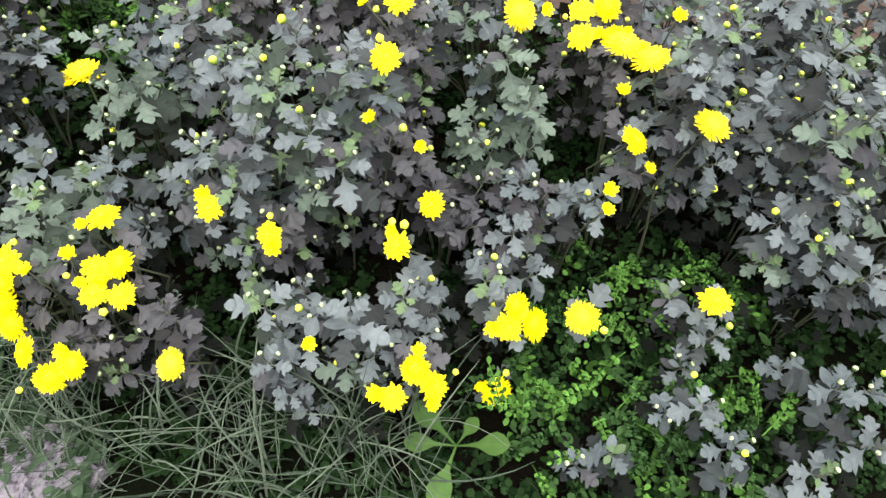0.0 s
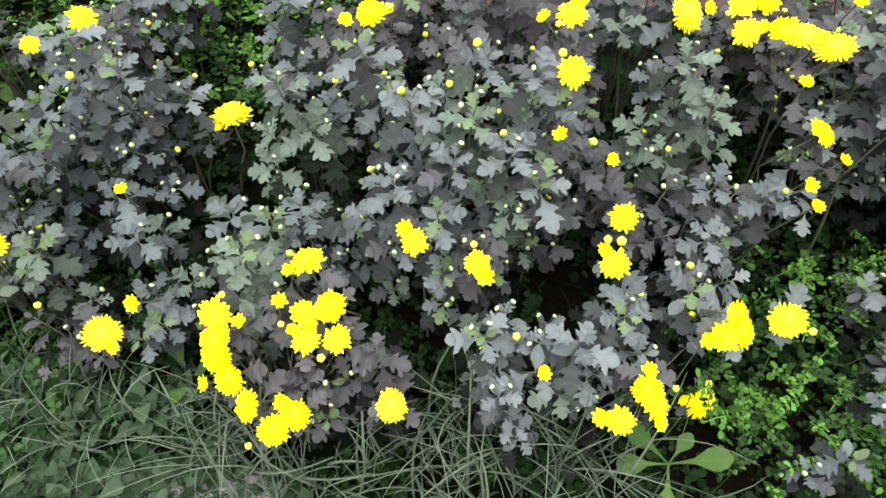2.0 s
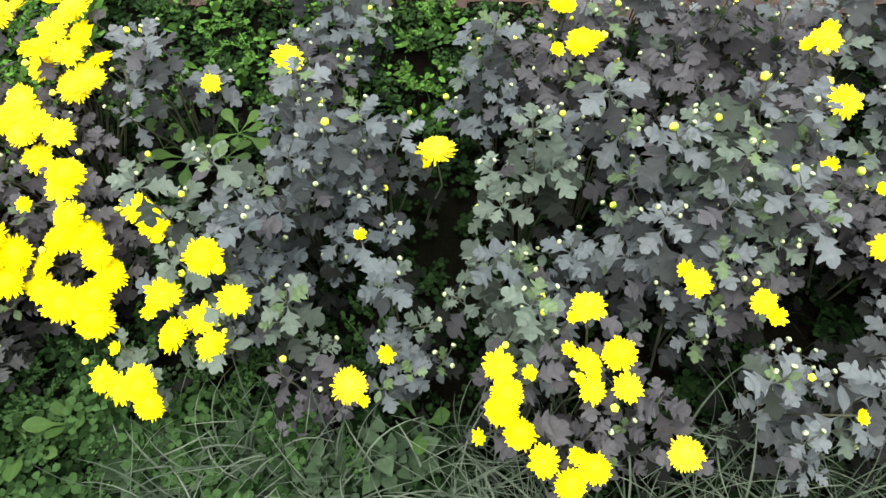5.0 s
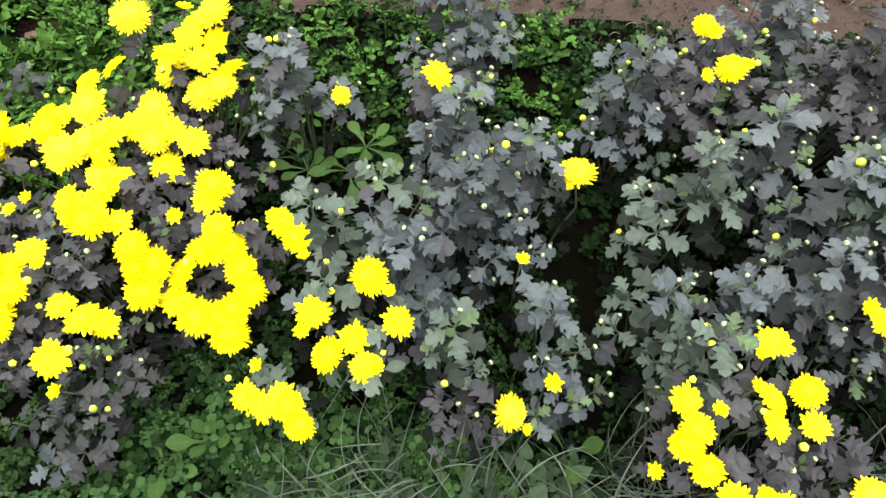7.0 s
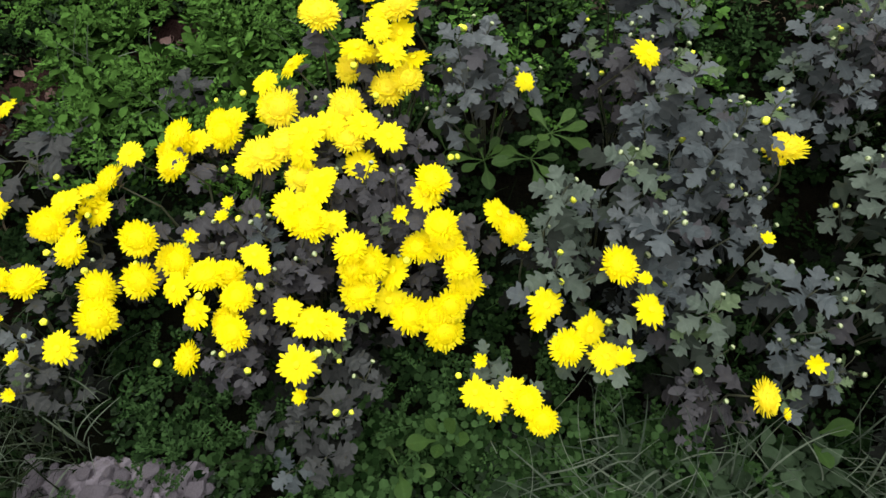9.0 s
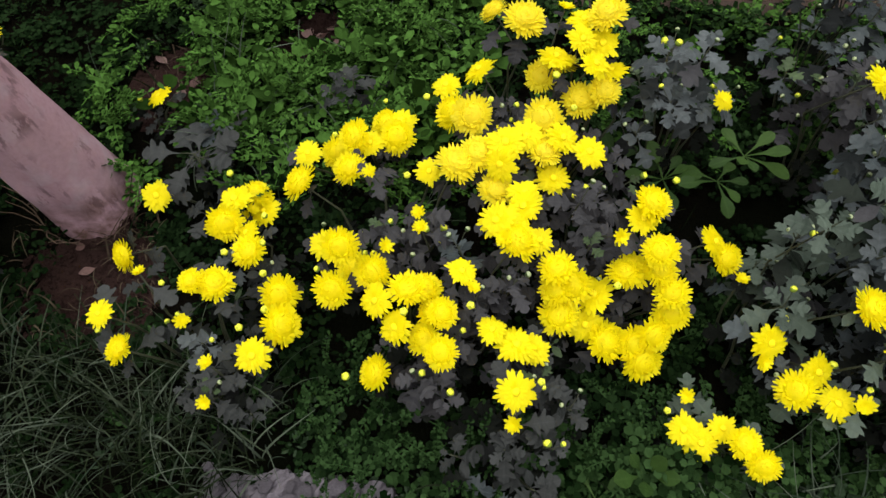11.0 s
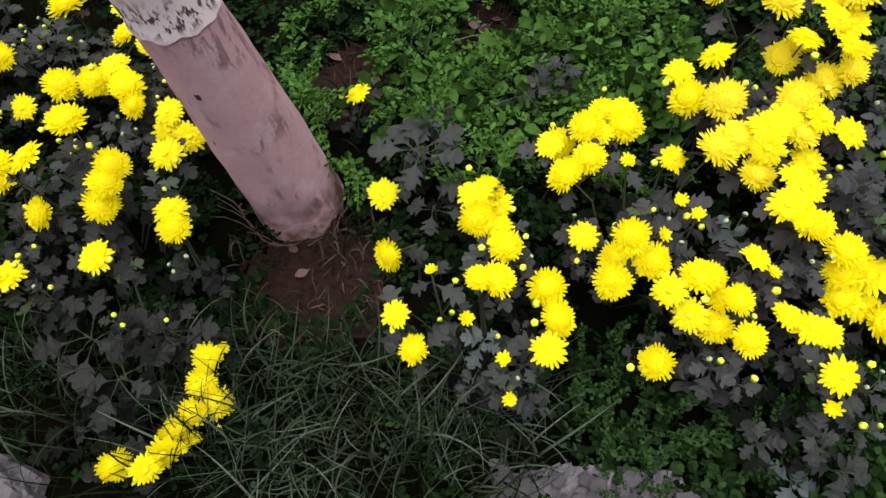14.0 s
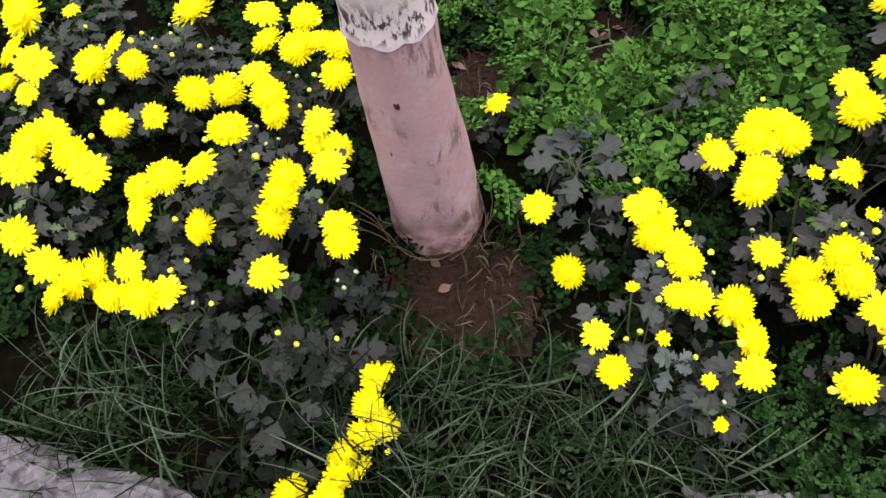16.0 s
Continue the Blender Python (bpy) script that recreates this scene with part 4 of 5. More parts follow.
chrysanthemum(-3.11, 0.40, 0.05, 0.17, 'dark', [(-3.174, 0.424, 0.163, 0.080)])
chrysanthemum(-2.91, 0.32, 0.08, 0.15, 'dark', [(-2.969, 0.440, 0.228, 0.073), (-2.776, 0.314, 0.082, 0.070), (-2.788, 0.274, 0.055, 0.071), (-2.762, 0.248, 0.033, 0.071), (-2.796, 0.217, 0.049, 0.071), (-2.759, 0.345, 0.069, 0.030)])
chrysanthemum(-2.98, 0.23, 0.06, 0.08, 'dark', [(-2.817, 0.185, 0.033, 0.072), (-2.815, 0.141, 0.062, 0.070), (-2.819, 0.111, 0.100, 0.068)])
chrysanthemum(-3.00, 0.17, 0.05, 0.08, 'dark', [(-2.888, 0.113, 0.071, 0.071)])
chrysanthemum(-3.63, 1.04, 0.18, 0.17, 'dusky', [(-3.702, 0.906, 0.156, 0.055), (-3.638, 1.138, 0.163, 0.050), (-3.512, 0.952, 0.170, 0.104), (-3.632, 0.936, 0.180, 0.108), (-3.737, 1.095, 0.180, 0.118), (-3.713, 0.976, 0.180, 0.112)])
chrysanthemum(-3.33, 0.99, 0.14, 0.19, 'dusky', [(-3.253, 0.893, 0.155, 0.080), (-3.189, 0.916, 0.141, 0.080), (-3.382, 0.923, 0.203, 0.080), (-3.427, 0.817, 0.126, 0.080), (-3.354, 0.849, 0.119, 0.080), (-3.432, 0.956, 0.233, 0.080), (-3.138, 1.105, 0.200, 0.098), (-3.334, 1.143, 0.170, 0.106)])
chrysanthemum(-3.51, 0.61, 0.09, 0.15, 'dusky', [(-3.488, 0.728, 0.140, 0.097), (-3.440, 0.692, 0.130, 0.095), (-3.507, 0.513, 0.150, 0.092), (-3.423, 0.464, 0.140, 0.088)])
chrysanthemum(-3.24, 0.51, 0.09, 0.18, 'dusky', [(-3.262, 0.560, 0.187, 0.080), (-3.205, 0.397, 0.167, 0.080), (-3.309, 0.651, 0.137, 0.080), (-3.283, 0.409, 0.134, 0.077), (-3.260, 0.469, 0.152, 0.077), (-3.375, 0.442, 0.130, 0.086), (-3.337, 0.461, 0.130, 0.085), (-3.405, 0.413, 0.120, 0.087)])
chrysanthemum(-3.06, 0.86, 0.11, 0.21, 'dusky', [(-3.109, 0.912, 0.209, 0.080), (-3.071, 0.863, 0.196, 0.080), (-3.060, 0.829, 0.172, 0.080), (-2.955, 0.794, 0.201, 0.080), (-2.952, 0.766, 0.169, 0.080), (-2.904, 0.754, 0.167, 0.080), (-3.101, 0.988, 0.227, 0.080), (-3.024, 1.045, 0.240, 0.092), (-3.023, 0.952, 0.240, 0.088), (-2.928, 0.962, 0.250, 0.086), (-2.933, 0.906, 0.220, 0.085), (-2.976, 0.968, 0.250, 0.087)])
chrysanthemum(-3.64, 0.77, 0.11, 0.16, 'dusky', [(-3.642, 0.873, 0.154, 0.061), (-3.576, 0.735, 0.150, 0.100), (-3.578, 0.676, 0.150, 0.099), (-3.549, 0.790, 0.140, 0.101)])
chrysanthemum(0.75, 1.00, 0.14, 0.44, 'grey', [])
chrysanthemum(0.56, 1.27, 0.12, 0.40, 'grey', [])
chrysanthemum(0.78, 1.24, 0.13, 0.40, 'grey', [])
chrysanthemum(0.36, 1.26, 0.10, 0.38, 'grey', [])
chrysanthemum(0.52, 1.10, 0.13, 0.46, 'grey', [])
chrysanthemum(0.22, 1.08, 0.12, 0.42, 'purple', [(0.118, 1.035, 0.369, 0.069), (0.123, 0.979, 0.354, 0.070), (0.282, 0.973, 0.440, 0.041), (0.195, 0.980, 0.356, 0.073), (0.170, 1.059, 0.366, 0.060)])
chrysanthemum(-0.05, 1.09, 0.12, 0.42, 'grey', [(0.055, 1.007, 0.378, 0.040)])
chrysanthemum(-0.33, 1.02, 0.12, 0.46, 'purple', [])
chrysanthemum(-0.62, 1.06, 0.12, 0.40, 'purple', [(-0.598, 0.996, 0.328, 0.074), (-0.641, 0.977, 0.323, 0.043), (-0.639, 1.104, 0.336, 0.055), (-0.625, 1.069, 0.346, 0.040)])
chrysanthemum(0.80, 0.74, 0.12, 0.38, 'grey', [])
chrysanthemum(-0.45, 1.20, 0.12, 0.38, 'grey', [])
chrysanthemum(-1.14, 1.14, 0.11, 0.40, 'blue', [])
chrysanthemum(0.62, 0.84, 0.10, 0.44, 'grey', [])
chrysanthemum(-0.75, 0.98, 0.09, 0.38, 'blue', [])
chrysanthemum(-2.62, 0.93, 0.03, 0.09, 'dusky', [(-2.608, 0.971, 0.085, 0.066)])
chrysanthemum(-2.06, 0.86, 0.09, 0.11, 'purple', [(-2.017, 0.916, 0.128, 0.080), (-2.067, 0.834, 0.147, 0.080), (-2.094, 0.756, 0.162, 0.080), (-2.057, 0.918, 0.112, 0.080), (-2.013, 0.853, 0.145, 0.080), (-2.101, 0.827, 0.166, 0.080), (-2.146, 0.835, 0.093, 0.080), (-2.171, 0.764, 0.188, 0.060)])
chrysanthemum(-1.40, 0.33, 0.06, 0.08, 'green', [(-1.447, 0.331, 0.097, 0.068), (-1.357, 0.316, 0.125, 0.069), (-1.331, 0.279, 0.118, 0.068), (-1.415, 0.315, 0.085, 0.065), (-1.382, 0.343, 0.098, 0.065), (-1.440, 0.388, 0.099, 0.037)])
chrysanthemum(-2.32, 0.66, 0.07, 0.12, 'dusky', [(-2.464, 0.498, 0.176, 0.070), (-2.315, 0.676, 0.135, 0.080), (-2.280, 0.715, 0.107, 0.080), (-2.271, 0.681, 0.087, 0.080), (-2.298, 0.597, 0.158, 0.080)])

chrysanthemum(-2.14, 1.02, 0.07, 0.14, 'dusky', [])
for plant_args in BED:
    grow(*plant_args)


# ---- weeds ----
def scatter(name, label, spots, pieces, mat, category):
    """One object of many small pieces: spots are (x, y, z, turn, tilt, size); pieces are the vertices and faces to choose from."""
    r = random.Random(len(spots))
    pieces = [(np.array(v, float), f) for v, f in pieces]
    verts, faces = [], []
    for x, y, z, turn, tilt, size in spots:
        pv, pf = pieces[r.randrange(len(pieces))]
        c, s, ct, st = math.cos(turn), math.sin(turn), math.cos(tilt), math.sin(tilt)
        p = pv * size
        p = np.stack([p[:, 0], p[:, 1] * ct - p[:, 2] * st, p[:, 1] * st + p[:, 2] * ct], 1)
        p = np.stack([p[:, 0] * c - p[:, 1] * s + x, p[:, 0] * s + p[:, 1] * c + y, p[:, 2] + z], 1)
        base = len(verts)
        verts.extend(p.tolist())
        faces.extend(tuple(i + base for i in f) for f in pf)
    return tagged(put(name, mesh_of(name, verts, faces, mat)), label, category, kind="stuff")


def leaflet(x, y, z, a, long, wide, verts, faces, rise=0.10, blunt=0.46):
    """A rounded leaflet as six triangles round its middle, slightly cupped."""
    base, c, s = len(verts), math.cos(a), math.sin(a)
    for u, w in ((0.0, 0.0), (0.35, -0.42), (0.75, -blunt), (1.0, 0.0), (0.75, blunt), (0.35, 0.42), (0.55, 0.0)):
        d, o = u * long, w * wide
        verts.append((x + c * d - s * o, y + s * d + c * o, z + rise * d + 0.35 * abs(o)))
    faces += [tuple(base + i for i in f) for f in ((0, 1, 6), (1, 2, 6), (2, 3, 6), (3, 4, 6), (4, 5, 6), (5, 0, 6))]


def stalk_strip(points, wide, verts, faces):
    base = len(verts)
    for x, y, z in points:
        verts += [(x - wide, y, z), (x + wide, y, z)]
    faces += [(base + 2 * i, base + 2 * i + 1, base + 2 * i + 3, base + 2 * i + 2) for i in range(len(points) - 1)]


def trefoil():
    verts, faces = [], []
    for k in range(3):
        leaflet(0, 0, 0, 2.1 * k, 1.0, 0.95, verts, faces)
    return verts, faces


def sprig(seed, pairs, long, wide):
    """A feathery stalk one unit long along y, arching over, with uneven pairs of lobed leaflets."""
    r = random.Random(seed)
    verts, faces = [], []
    bow = r.uniform(-0.25, 0.25)
    at = lambda u: (bow * u * u, u, 0.45 * u - 0.45 * u * u)  # noqa: E731
    for k in range(pairs):
        for side in (-1, 1):
            u = 0.2 + 0.74 * (k + r.uniform(-0.2, 0.2)) / pairs
            x, y, z = at(u)
            size, a = long * r.uniform(0.6, 1.2) * (1 - 0.4 * abs(u - 0.5)), math.pi / 2 - side * r.uniform(0.8, 1.25)
            leaflet(x, y, z, a, size, wide * r.uniform(0.8, 1.2), verts, faces, r.uniform(-0.3, 0.5))
            leaflet(x + 0.5 * size * math.cos(a), y + 0.5 * size * math.sin(a), z + 0.01, a + 0.7 * side, 0.6 * size, 0.7 * wide, verts, faces, r.uniform(-0.2, 0.4))
    x, y, z = at(0.93)
    leaflet(x, y, z, math.pi / 2, long, wide * 1.2, verts, faces)
    stalk_strip([at(0.0), at(0.33), at(0.66), at(0.95)], 0.012, verts, faces)
    return verts, faces


def tuft(seed, tiers, wide, spread=0.5):
    """A leafy shoot seen from above: crossed pairs of oval leaves, the lower ones larger, one unit across."""
    r = random.Random(seed)
    verts, faces = [], []
    a = r.uniform(0, 3)
    for k in range(tiers):
        size = 0.5 * (0.30 + 0.70 * (k + 0.5) / tiers)
        for side in (0, math.pi):
            b = a + side + r.uniform(-0.3, 0.3)
            out = size * r.uniform(0.2, 0.5)
            leaflet(out * math.cos(b), out * math.sin(b), -0.18 * k, b, size * r.uniform(0.75, 1.2), size * wide * r.uniform(0.85, 1.2), verts, faces, spread * r.uniform(-0.4, 1.0), r.uniform(0.36, 0.5))
        a += 1.57 + r.uniform(-0.3, 0.3)
    stalk_strip([(0, 0, -0.9), (0.02, 0.03, -0.4), (0, 0, 0)], 0.02, verts, faces)
    return verts, faces


def heart_tuft(seed):
    """A trailing shoot with pointed heart-shaped leaves on short stalks, one unit across."""
    r = random.Random(seed)
    verts, faces = [], []
    for k in range(5):
        a, size = 2.4 * k + r.uniform(-0.4, 0.4), r.uniform(0.26, 0.46)
        x, y, z = 0.26 * math.cos(a), 0.26 * math.sin(a), -0.10 * k
        base, c, s = len(verts), math.cos(a), math.sin(a)
        tilt = r.uniform(-0.35, 0.45)
        for u, w in ((0.04, 0.0), (-0.04, -0.22), (0.12, -0.43), (0.38, -0.40), (0.70, -0.20), (1.0, 0.0), (0.70, 0.20), (0.38, 0.40), (0.12, 0.43), (-0.04, 0.22), (0.40, 0.0)):
            d, o = u * size, w * size
            verts.append((x + c * d - s * o, y + s * d + c * o, z + tilt * d + 0.3 * abs(o)))
        faces += [(base + i, base + (i + 1) % 10, base + 10) for i in range(10)]
        stalk_strip([(0, 0, z - 0.05), (0.5 * x, 0.5 * y, z - 0.01), (x, y, z)], 0.012, verts, faces)
    stalk_strip([(0, 0, -0.9), (0.02, 0.03, -0.4), (0, 0, 0)], 0.02, verts, faces)
    return verts, faces


def bare(x, y):
    """Where nothing grows: the basin by the tree, the pit, the bare patch behind the trunk."""
    wob = 0.5 * noise.noise((x * 14, y * 14, 3.0))
    return (((x + 2.64) / 0.11) ** 2 + ((y - 0.56) / 0.11) ** 2 < 1 + wob or ((x + 2.325) / 0.08) ** 2 + ((y - 1.26) / 0.15) ** 2 < 1 + wob
            or ((x + 2.64) / 0.10) ** 2 + ((y - 1.09) / 0.12) ** 2 < 1 + wob or ((x + 2.72) / 0.11) ** 2 + ((y - 0.74) / 0.11) ** 2 < 1 or math.hypot(x + 2.61, y - 0.91) < 0.085 or math.hypot(x + 2.45, y - 0.77) < 0.075)


def spots_in(count, x0, x1, y0, y1, low, high, small, large, seed, tilt=0.5, thin=-0.22):
    """Spots for weeds in a stretch of the bed, in loose mounds with hollows between them."""
    r = random.Random(seed)
    out = []
    while len(out) < count:
        x, y = r.uniform(x0, x1), r.uniform(y0, y1)
        mound = noise.noise((x * 9, y * 9, seed)) + 0.5 * noise.noise((x * 23, y * 23, seed))
        if bare(x, y) or mound < thin or x < -2.1 and y < 0.38 and r.random() < 0.6 or max(x - 1.0, -3.8 - x) > 0.45 * noise.noise((x * 3, y * 5, 9.0)) + 0.1 or y > (1.47 if x > -1.75 else 1.9) + 0.25 * noise.noise((x * 4, 1, 1)) and r.random() < 0.93:
            continue
        high_here = low + (high - low) * min(1.0, max(0.1, 0.45 + mound))
        out.append((x, y, lump(x, y) + r.uniform(0.55, 1.0) * high_here, r.uniform(0, 6.28), r.uniform(-0.6, 1.0) * tilt, r.uniform(small, large)))
    return out


TREFOIL = [trefoil()]
FEATHER = [sprig(s, 7, 0.17, 0.085) for s in range(6)]
CHICK = [tuft(s, 4, 0.62) for s in range(5)]
OVAL = [tuft(10 + s, 3, 0.72, 0.8) for s in range(5)]
HEARTLEAF = [heart_tuft(30 + s) for s in range(6)]
BLADE = [tuft(20 + s, 4, 0.36, 0.9) for s in range(4)]
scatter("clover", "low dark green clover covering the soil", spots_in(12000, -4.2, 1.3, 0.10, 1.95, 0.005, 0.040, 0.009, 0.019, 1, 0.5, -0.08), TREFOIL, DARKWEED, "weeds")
scatter("chickweed", "bright green chickweed with small oval leaves", spots_in(300, -2.85, -1.85, 0.80, 1.75, 0.01, 0.07, 0.035, 0.065, 2, 0.8, -0.05) + spots_in(330, -2.45, -1.85, 0.95, 1.75, 0.03, 0.12, 0.035, 0.075, 21, 0.8, 0.08), CHICK, WEED, "weeds")
scatter("chickweed", "deep green chickweed in the gaps between the plants", spots_in(300, -1.75, -0.55, 0.98, 1.62, 0.02, 0.10, 0.030, 0.065, 5, 0.8, 0.05)
        + spots_in(150, 0.10, 0.62, 0.18, 0.72, 0.02, 0.14, 0.026, 0.060, 3, 0.8, 0.03), CHICK, DEEPWEED, "weeds")
scatter("cress", "feathery bright green cress trailing between the plants", spots_in(45, 0.08, 0.56, 0.22, 0.76, 0.03, 0.15, 0.060, 0.110, 6, 0.6, -0.02) + spots_in(420, -2.8, -1.9, 0.75, 1.7, 0.02, 0.12, 0.060, 0.125, 7, 0.6, 0.0)
        + spots_in(70, -1.75, -0.85, 0.95, 1.5, 0.02, 0.10, 0.06, 0.10, 15, 0.6), FEATHER, WEED, "weeds")
scatter("clover", "deep green clover along the front of the bed", spots_in(420, -1.80, -1.05, 0.08, 0.34, 0.02, 0.10, 0.013, 0.020, 24, 0.5, 0.08), TREFOIL, DEEPWEED, "weeds")
scatter("cress", "deep green feathery cress between the plants", spots_in(230, -2.4, -1.1, 0.10, 0.42, 0.01, 0.08, 0.050, 0.095, 8, 0.6) + spots_in(60, -1.5, -0.9, 0.25, 0.6, 0.02, 0.08, 0.06, 0.10, 25, 0.6) + spots_in(60, 0.08, 0.56, 0.22, 0.76, 0.03, 0.13, 0.06, 0.11, 28, 0.6, -0.02), FEATHER, DEEPWEED, "weeds")
scatter("leafy_weeds", "deep green weeds with oval leaves at the front of the bed", spots_in(70, -2.0, -1.10, 0.10, 0.36, 0.02, 0.06, 0.050, 0.080, 18, 0.6, 0.05), OVAL + CHICK, DEEPWEED, "weeds")
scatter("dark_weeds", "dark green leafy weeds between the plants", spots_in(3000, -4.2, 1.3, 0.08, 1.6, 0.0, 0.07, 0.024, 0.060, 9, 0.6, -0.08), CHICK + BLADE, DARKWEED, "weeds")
scatter("leafy_weeds", "bright green weeds with round blunt leaves", spots_in(300, -2.62, -1.85, 0.90, 1.75, 0.05, 0.14, 0.075, 0.135, 11, 0.6, 0.02) + spots_in(90, -1.7, -0.85, 1.0, 1.5, 0.03, 0.10, 0.05, 0.09, 12, 0.5)
        + spots_in(80, 0.12, 0.6, 0.2, 0.72, 0.03, 0.12, 0.035, 0.060, 13, 0.5), OVAL, WEED, "weeds")
scatter("heart_leaved_weeds", "dull grey-green weeds with pointed heart-shaped leaves", spots_in(190, -1.40, -0.74, 0.06, 0.27, 0.03, 0.08, 0.060, 0.100, 14, 0.4, -0.05) + spots_in(60, -0.95, -0.58, 0.02, 0.14, 0.03, 0.05, 0.05, 0.08, 26, 0.4, -0.3), HEARTLEAF, DULLWEED, "weeds")
scatter("dull_weeds", "dull grey-green weeds with soft oval leaves", spots_in(50, -1.35, -0.70, 0.10, 0.30, 0.03, 0.07, 0.04, 0.07, 27, 0.5, 0.0) + spots_in(160, -2.75, -1.85, 0.85, 1.75, 0.03, 0.09, 0.03, 0.07, 22, 0.6) + spots_in(130, -3.5, -2.9, 0.2, 0.45, 0.01, 0.05, 0.03, 0.06, 16, 0.5)
        + spots_in(160, -2.7, -1.2, 0.10, 0.40, 0.01, 0.05, 0.03, 0.055, 17, 0.5), OVAL + BLADE, DULLWEED, "weeds")


def broadleaf_weed(x, y, z, count, long, seed, upright=0.5):
    """A rosette of smooth spoon-shaped leaves."""
    r = random.Random(seed)
    weed = tagged(new("broadleaf_weed"), "low green weed with smooth spoon-shaped leaves", "weed", "broad-leaved weeds")
    weed.location = (x, y, 0)
    for k in range(count):
        a = 2.4 * k + r.uniform(-0.3, 0.3)
        lift = upright + r.uniform(-0.35, 0.45)
        ahead = Vector((math.cos(a) * math.cos(lift), math.sin(a) * math.cos(lift), math.sin(lift)))
        put("leaf", BROADLEAF[k % 3], weed, facing((0, 0, z), ahead, Vector((0, 0, 1)) + 0.1 * ahead, long * r.uniform(0.6, 1.1)))


broadleaf_weed(-1.312, 0.885, 0.13, 8, 0.085, 1, 0.35)
broadleaf_weed(-1.350, 0.855, 0.08, 6, 0.090, 9, 0.30)
broadleaf_weed(-1.450, 0.870, 0.05, 8, 0.090, 2, 0.45)
broadleaf_weed(-1.50, 0.262, 0.03, 5, 0.090, 3, 0.85)
broadleaf_weed(-1.575, 0.215, 0.02, 4, 0.085, 4, 0.6)
broadleaf_weed(0.03, 0.25, 0.02, 5, 0.11, 5, 0.5)
broadleaf_weed(-0.86, 0.31, 0.01, 3, 0.10, 6, 0.7)
broadleaf_weed(-1.54, 0.92, 0.02, 4, 0.10, 7, 0.6)


def young_chrysanthemum(x, y, z, count, long, seed, tint="dark"):
    """A low young plant: one open rosette of large lobed leaves on thin stalks."""
    r = random.Random(seed)
    plant = tagged(new("chrysanthemum"), "low young chrysanthemum with an open rosette of large dark leaves", "flower plant", "young chrysanthemums")
    plant.location = (x, y, 0)
    stalks, low = ([], []), lump(x, y) - 0.02
    for k in range(count):
        a, lift = 2.4 * k + r.uniform(-0.35, 0.35), r.uniform(-0.15, 0.35)
        out = Vector((math.cos(a), math.sin(a), 0))
        foot, size = Vector((0, 0, z * r.uniform(0.55, 1.0))), long * r.uniform(0.75, 1.1)
        ahead = out * math.cos(lift) + Vector((0, 0, math.sin(lift)))
        start = foot + ahead * 0.35 * size
        v, f = tube([foot, foot.lerp(start, 0.5) + Vector((0, 0, 0.003)), start], (0.0013, 0.0011, 0.0009), 4)
        stalks[1].extend(tuple(i + len(stalks[0]) for i in p) for p in f)
        stalks[0].extend(v)
        put("leaf", LEAVES[tint][r.randrange(7)], plant, facing(start, ahead, Vector((r.uniform(-0.3, 0.3), r.uniform(-0.5, 0.1), 1)), size))
    v, f = tube([Vector((0, 0, low)), Vector((0.004, 0, 0.5 * z)), Vector((0, 0, z))], (0.003, 0.0025, 0.0018), 5)
    stalks[1].extend(tuple(i + len(stalks[0]) for i in p) for p in f)
    stalks[0].extend(v)
    put("stalk", mesh_of("stalk", *stalks, STEM), plant)


young_chrysanthemum(-2.43, 0.775, 0.13, 9, 0.085, 1, "dusky")
young_chrysanthemum(-2.40, 0.69, 0.05, 6, 0.055, 2, "dusky")
young_chrysanthemum(-3.02, 0.34, 0.09, 8, 0.075, 3)
young_chrysanthemum(-2.93, 0.27, 0.08, 7, 0.070, 4)
young_chrysanthemum(-2.86, 0.36, 0.09, 7, 0.065, 5)


# ---- grass ----
def grass(name, label, count, x0, x1, y0, y1, long, mat, seed, flat=0.6, edge=0.0):
    """Thin arching blades from scattered roots, as one object."""
    r = random.Random(seed)
    verts, faces = [], []
    for _ in range(count):
        x, y = r.uniform(x0, x1), r.uniform(y0, y1)
        if noise.noise((x * 6, y * 6, seed)) < -0.25:
            continue
        a, size = r.uniform(0, 6.28), long * r.uniform(0.45, 1.15)
        reach, wide = flat * r.uniform(0.4, 1.3), 0.0008 + 0.0020 * r.random() ** 1.6
        drift = r.uniform(-1.7, 1.7)
        p = Vector((x, y, lump(x, y)))
        base, steps = len(verts), 7
        for i in range(steps + 1):
            u = i / steps
            w = wide * (1 - 0.85 * u ** 2)
            side = Vector((-math.sin(a), math.cos(a), 0.25))
            verts += [p - w * side, p + w * side]
            rise = math.cos(min(2.1, (0.25 + reach * 2.2 * u)))
            run = math.sin(min(2.1, 0.25 + reach * 2.2 * u))
            a += drift / steps * 0.8
            p = p + size / steps * Vector((run * math.cos(a), run * math.sin(a), rise))
            p.z = max(p.z, lump(p.x, p.y) + 0.006)
        faces += [(base + 2 * i, base + 2 * i + 1, base + 2 * i + 3, base + 2 * i + 2) for i in range(steps)]
    return tagged(put(name, mesh_of(name, verts, faces, mat)), label, "grass", kind="stuff")


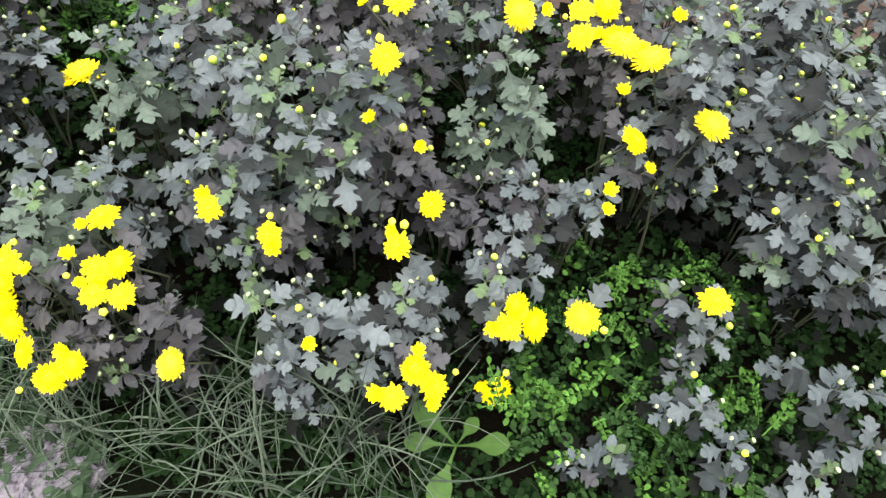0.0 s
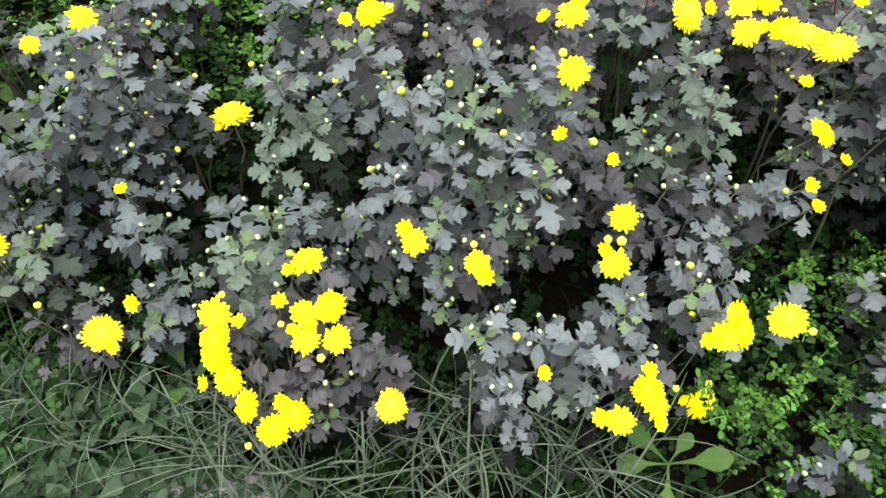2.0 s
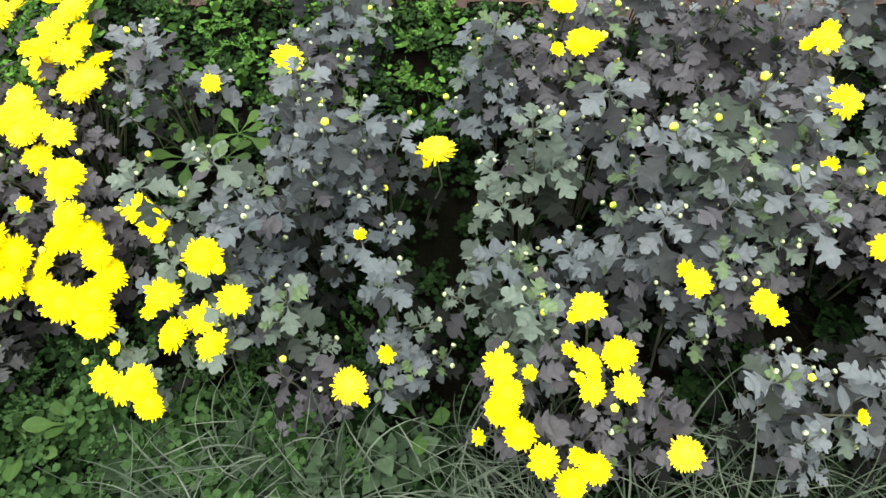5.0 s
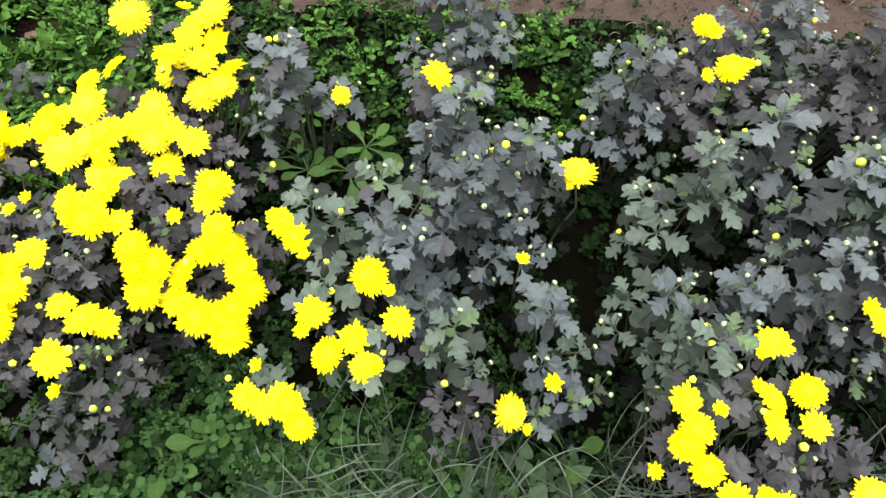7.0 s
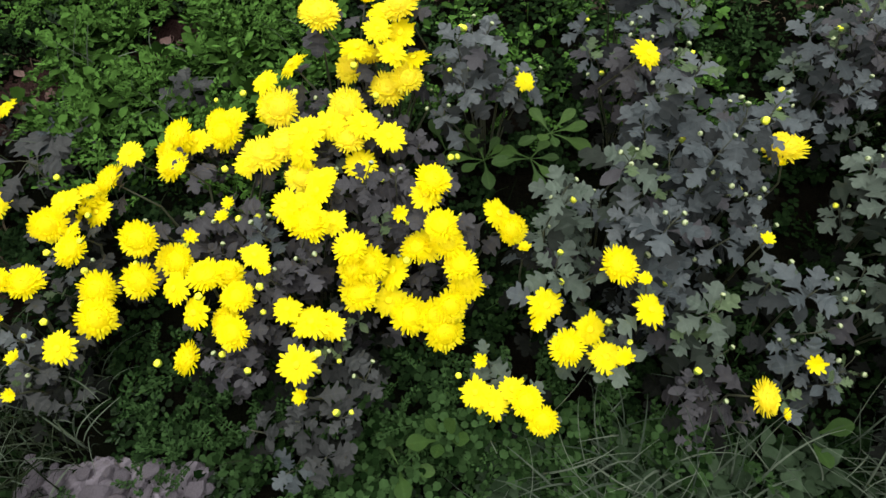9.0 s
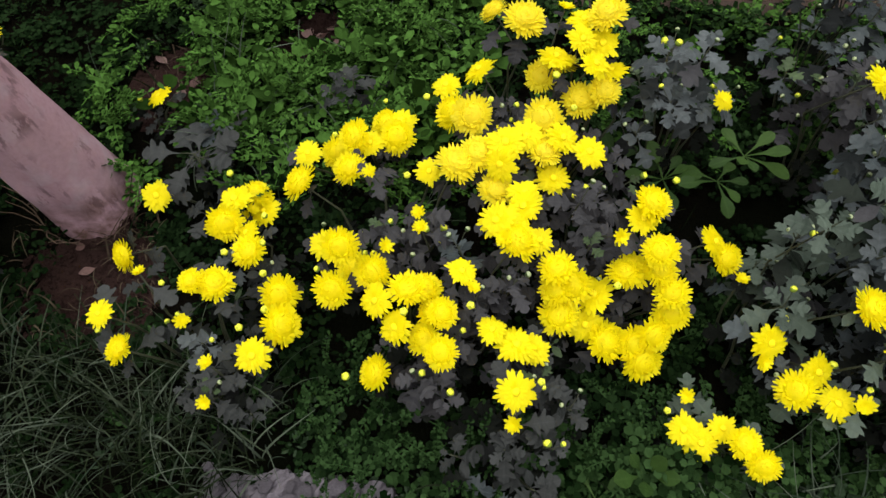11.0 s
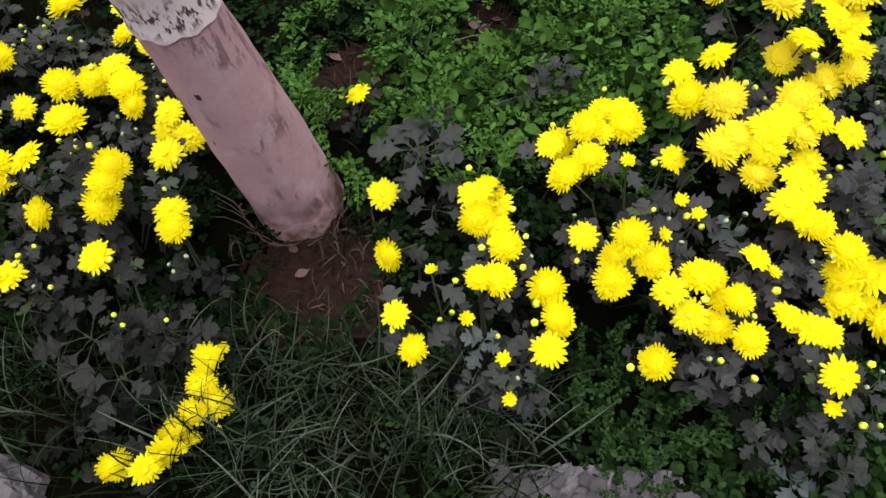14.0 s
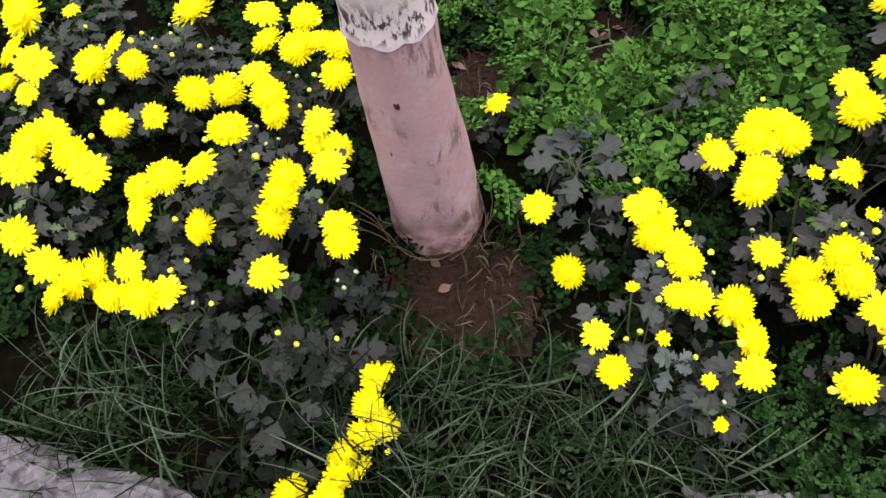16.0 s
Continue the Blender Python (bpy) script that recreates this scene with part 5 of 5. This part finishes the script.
grass("grass", "long wiry pale grass arching over the bed's edge", 520, -0.80, -0.02, 0.07, 0.31, 0.26, PALEGRASS, 1, 0.62)
grass("grass", "long wiry grass among the low weeds", 130, -1.40, -0.55, 0.08, 0.32, 0.24, PALEGRASS, 2, 0.7)
grass("grass", "tuft of pale wiry grass before the plants", 110, -1.30, -0.92, 0.09, 0.25, 0.20, PALEGRASS, 13, 0.8)
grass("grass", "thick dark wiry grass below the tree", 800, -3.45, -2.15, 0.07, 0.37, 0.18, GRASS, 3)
grass("grass", "dull green wiry grass before the tree", 330, -2.76, -2.20, 0.09, 0.38, 0.17, MIDGRASS, 16, 0.7)
grass("grass", "pale blades of long grass at the bed's edge", 230, -2.80, -2.15, 0.07, 0.36, 0.19, PALEGRASS, 7, 0.7)
grass("grass", "a few pale blades among the dark grass", 70, -3.45, -2.80, 0.07, 0.36, 0.18, PALEGRASS, 15, 0.7)
grass("grass", "pale tuft of arching grass beside the stone", 70, -3.45, -3.12, 0.16, 0.40, 0.24, PALEGRASS, 10, 0.6)
grass("grass", "scattered thin grass between the plants", 500, -4.2, 1.3, 0.08, 1.6, 0.12, GRASS, 4)
grass("grass", "thin pale grass crossing the weeds", 110, -2.75, -1.9, 0.75, 1.6, 0.20, PALEGRASS, 8, 0.7)
grass("dry_grass", "dead straw lying on the bare soil", 150, -2.86, -2.46, 0.38, 0.70, 0.07, STRAW, 5, 0.9)
grass("dry_grass", "dead blades standing round the foot of the tree", 46, -2.83, -2.60, 0.615, 0.665, 0.085, STRAW, 14, 0.5)
grass("dry_grass", "dead straw on the bare patch behind the tree", 70, -2.80, -2.48, 0.96, 1.22, 0.06, STRAW, 9, 1.2)
grass("dry_grass", "bundle of long pale dry stems fallen between the plants", 50, -1.16, -0.92, 0.14, 0.32, 0.18, PALEGRASS, 12, 0.8)
grass("dry_grass", "dry straw on the path behind the bed", 900, -1.8, 0.9, 1.40, 2.0, 0.05, STRAW, 6, 1.2)


# ---- loose soil ----
def soil_crumbs(label, count, x, y, rx, ry, mat, seed):
    """Clods and crumbs of soil lying on a bare patch, as one object."""
    r = random.Random(seed)
    verts, faces = [], []
    for _ in range(count):
        a, q, size = r.uniform(0, 6.28), math.sqrt(r.random()), r.uniform(0.002, 0.006) + 0.007 * r.random() ** 6
        px, py = x + rx * q * math.cos(a), y + ry * q * math.sin(a)
        v, f = dome(3, 6, size, size * r.uniform(0.6, 1.1), -0.3 * size, 0.3, r.randrange(10 ** 6))
        faces += [tuple(i + len(verts) for i in p) for p in f]
        verts += [(px + p[0], py + p[1], lump(px, py) + p[2]) for p in v]
    tagged(put("soil_crumbs", mesh_of("soil_crumbs", verts, faces, mat, False)), label, "soil", kind="stuff")


soil_crumbs("reddish crumbs of soil round the foot of the tree", 900, -2.65, 0.54, 0.17, 0.17, REDSOIL, 1)
soil_crumbs("reddish crumbs of soil in the small pit", 400, -2.325, 1.29, 0.09, 0.13, REDSOIL, 2)
soil_crumbs("reddish crumbs of soil on the bare patch", 400, -2.64, 1.09, 0.12, 0.14, REDSOIL, 3)
soil_crumbs("brown crumbs of dry soil on the path", 900, -0.6, 1.75, 1.2, 0.25, PATH_SOIL, 4)


# ---- dead leaves ----
def dead_leaf(x, y, size, seed):
    """A curled brown leaf lying on the soil."""
    r = random.Random(seed)
    verts, faces = SHAPES[r.randrange(7, 9)]
    verts = [(v[0], v[1], v[2] + 0.9 * v[0] * v[0] + 0.5 * (v[1] - 0.5) ** 2) for v in verts]
    a = r.uniform(0, 6.28)
    m = facing((x, y, lump(x, y) + 0.006), (math.cos(a), math.sin(a), r.uniform(-0.1, 0.5)), (r.uniform(-0.5, 0.5), r.uniform(-0.5, 0.5), 1), size)
    tagged(put("dead_leaf", mesh_of("dead_leaf", verts, faces, DEADLEAF), m=m), "curled brown dead leaf lying on bare soil", "leaf", "dead leaves on the soil")


for n, (x, y, spread, count) in enumerate(((-2.325, 1.30, 0.07, 14), (-2.70, 0.63, 0.05, 5), (-2.62, 1.10, 0.08, 6))):
    r = random.Random(n)
    for k in range(count):
        dead_leaf(x + r.uniform(-spread, spread), y + r.uniform(-spread, spread), r.uniform(0.025, 0.055), 10 * n + k)
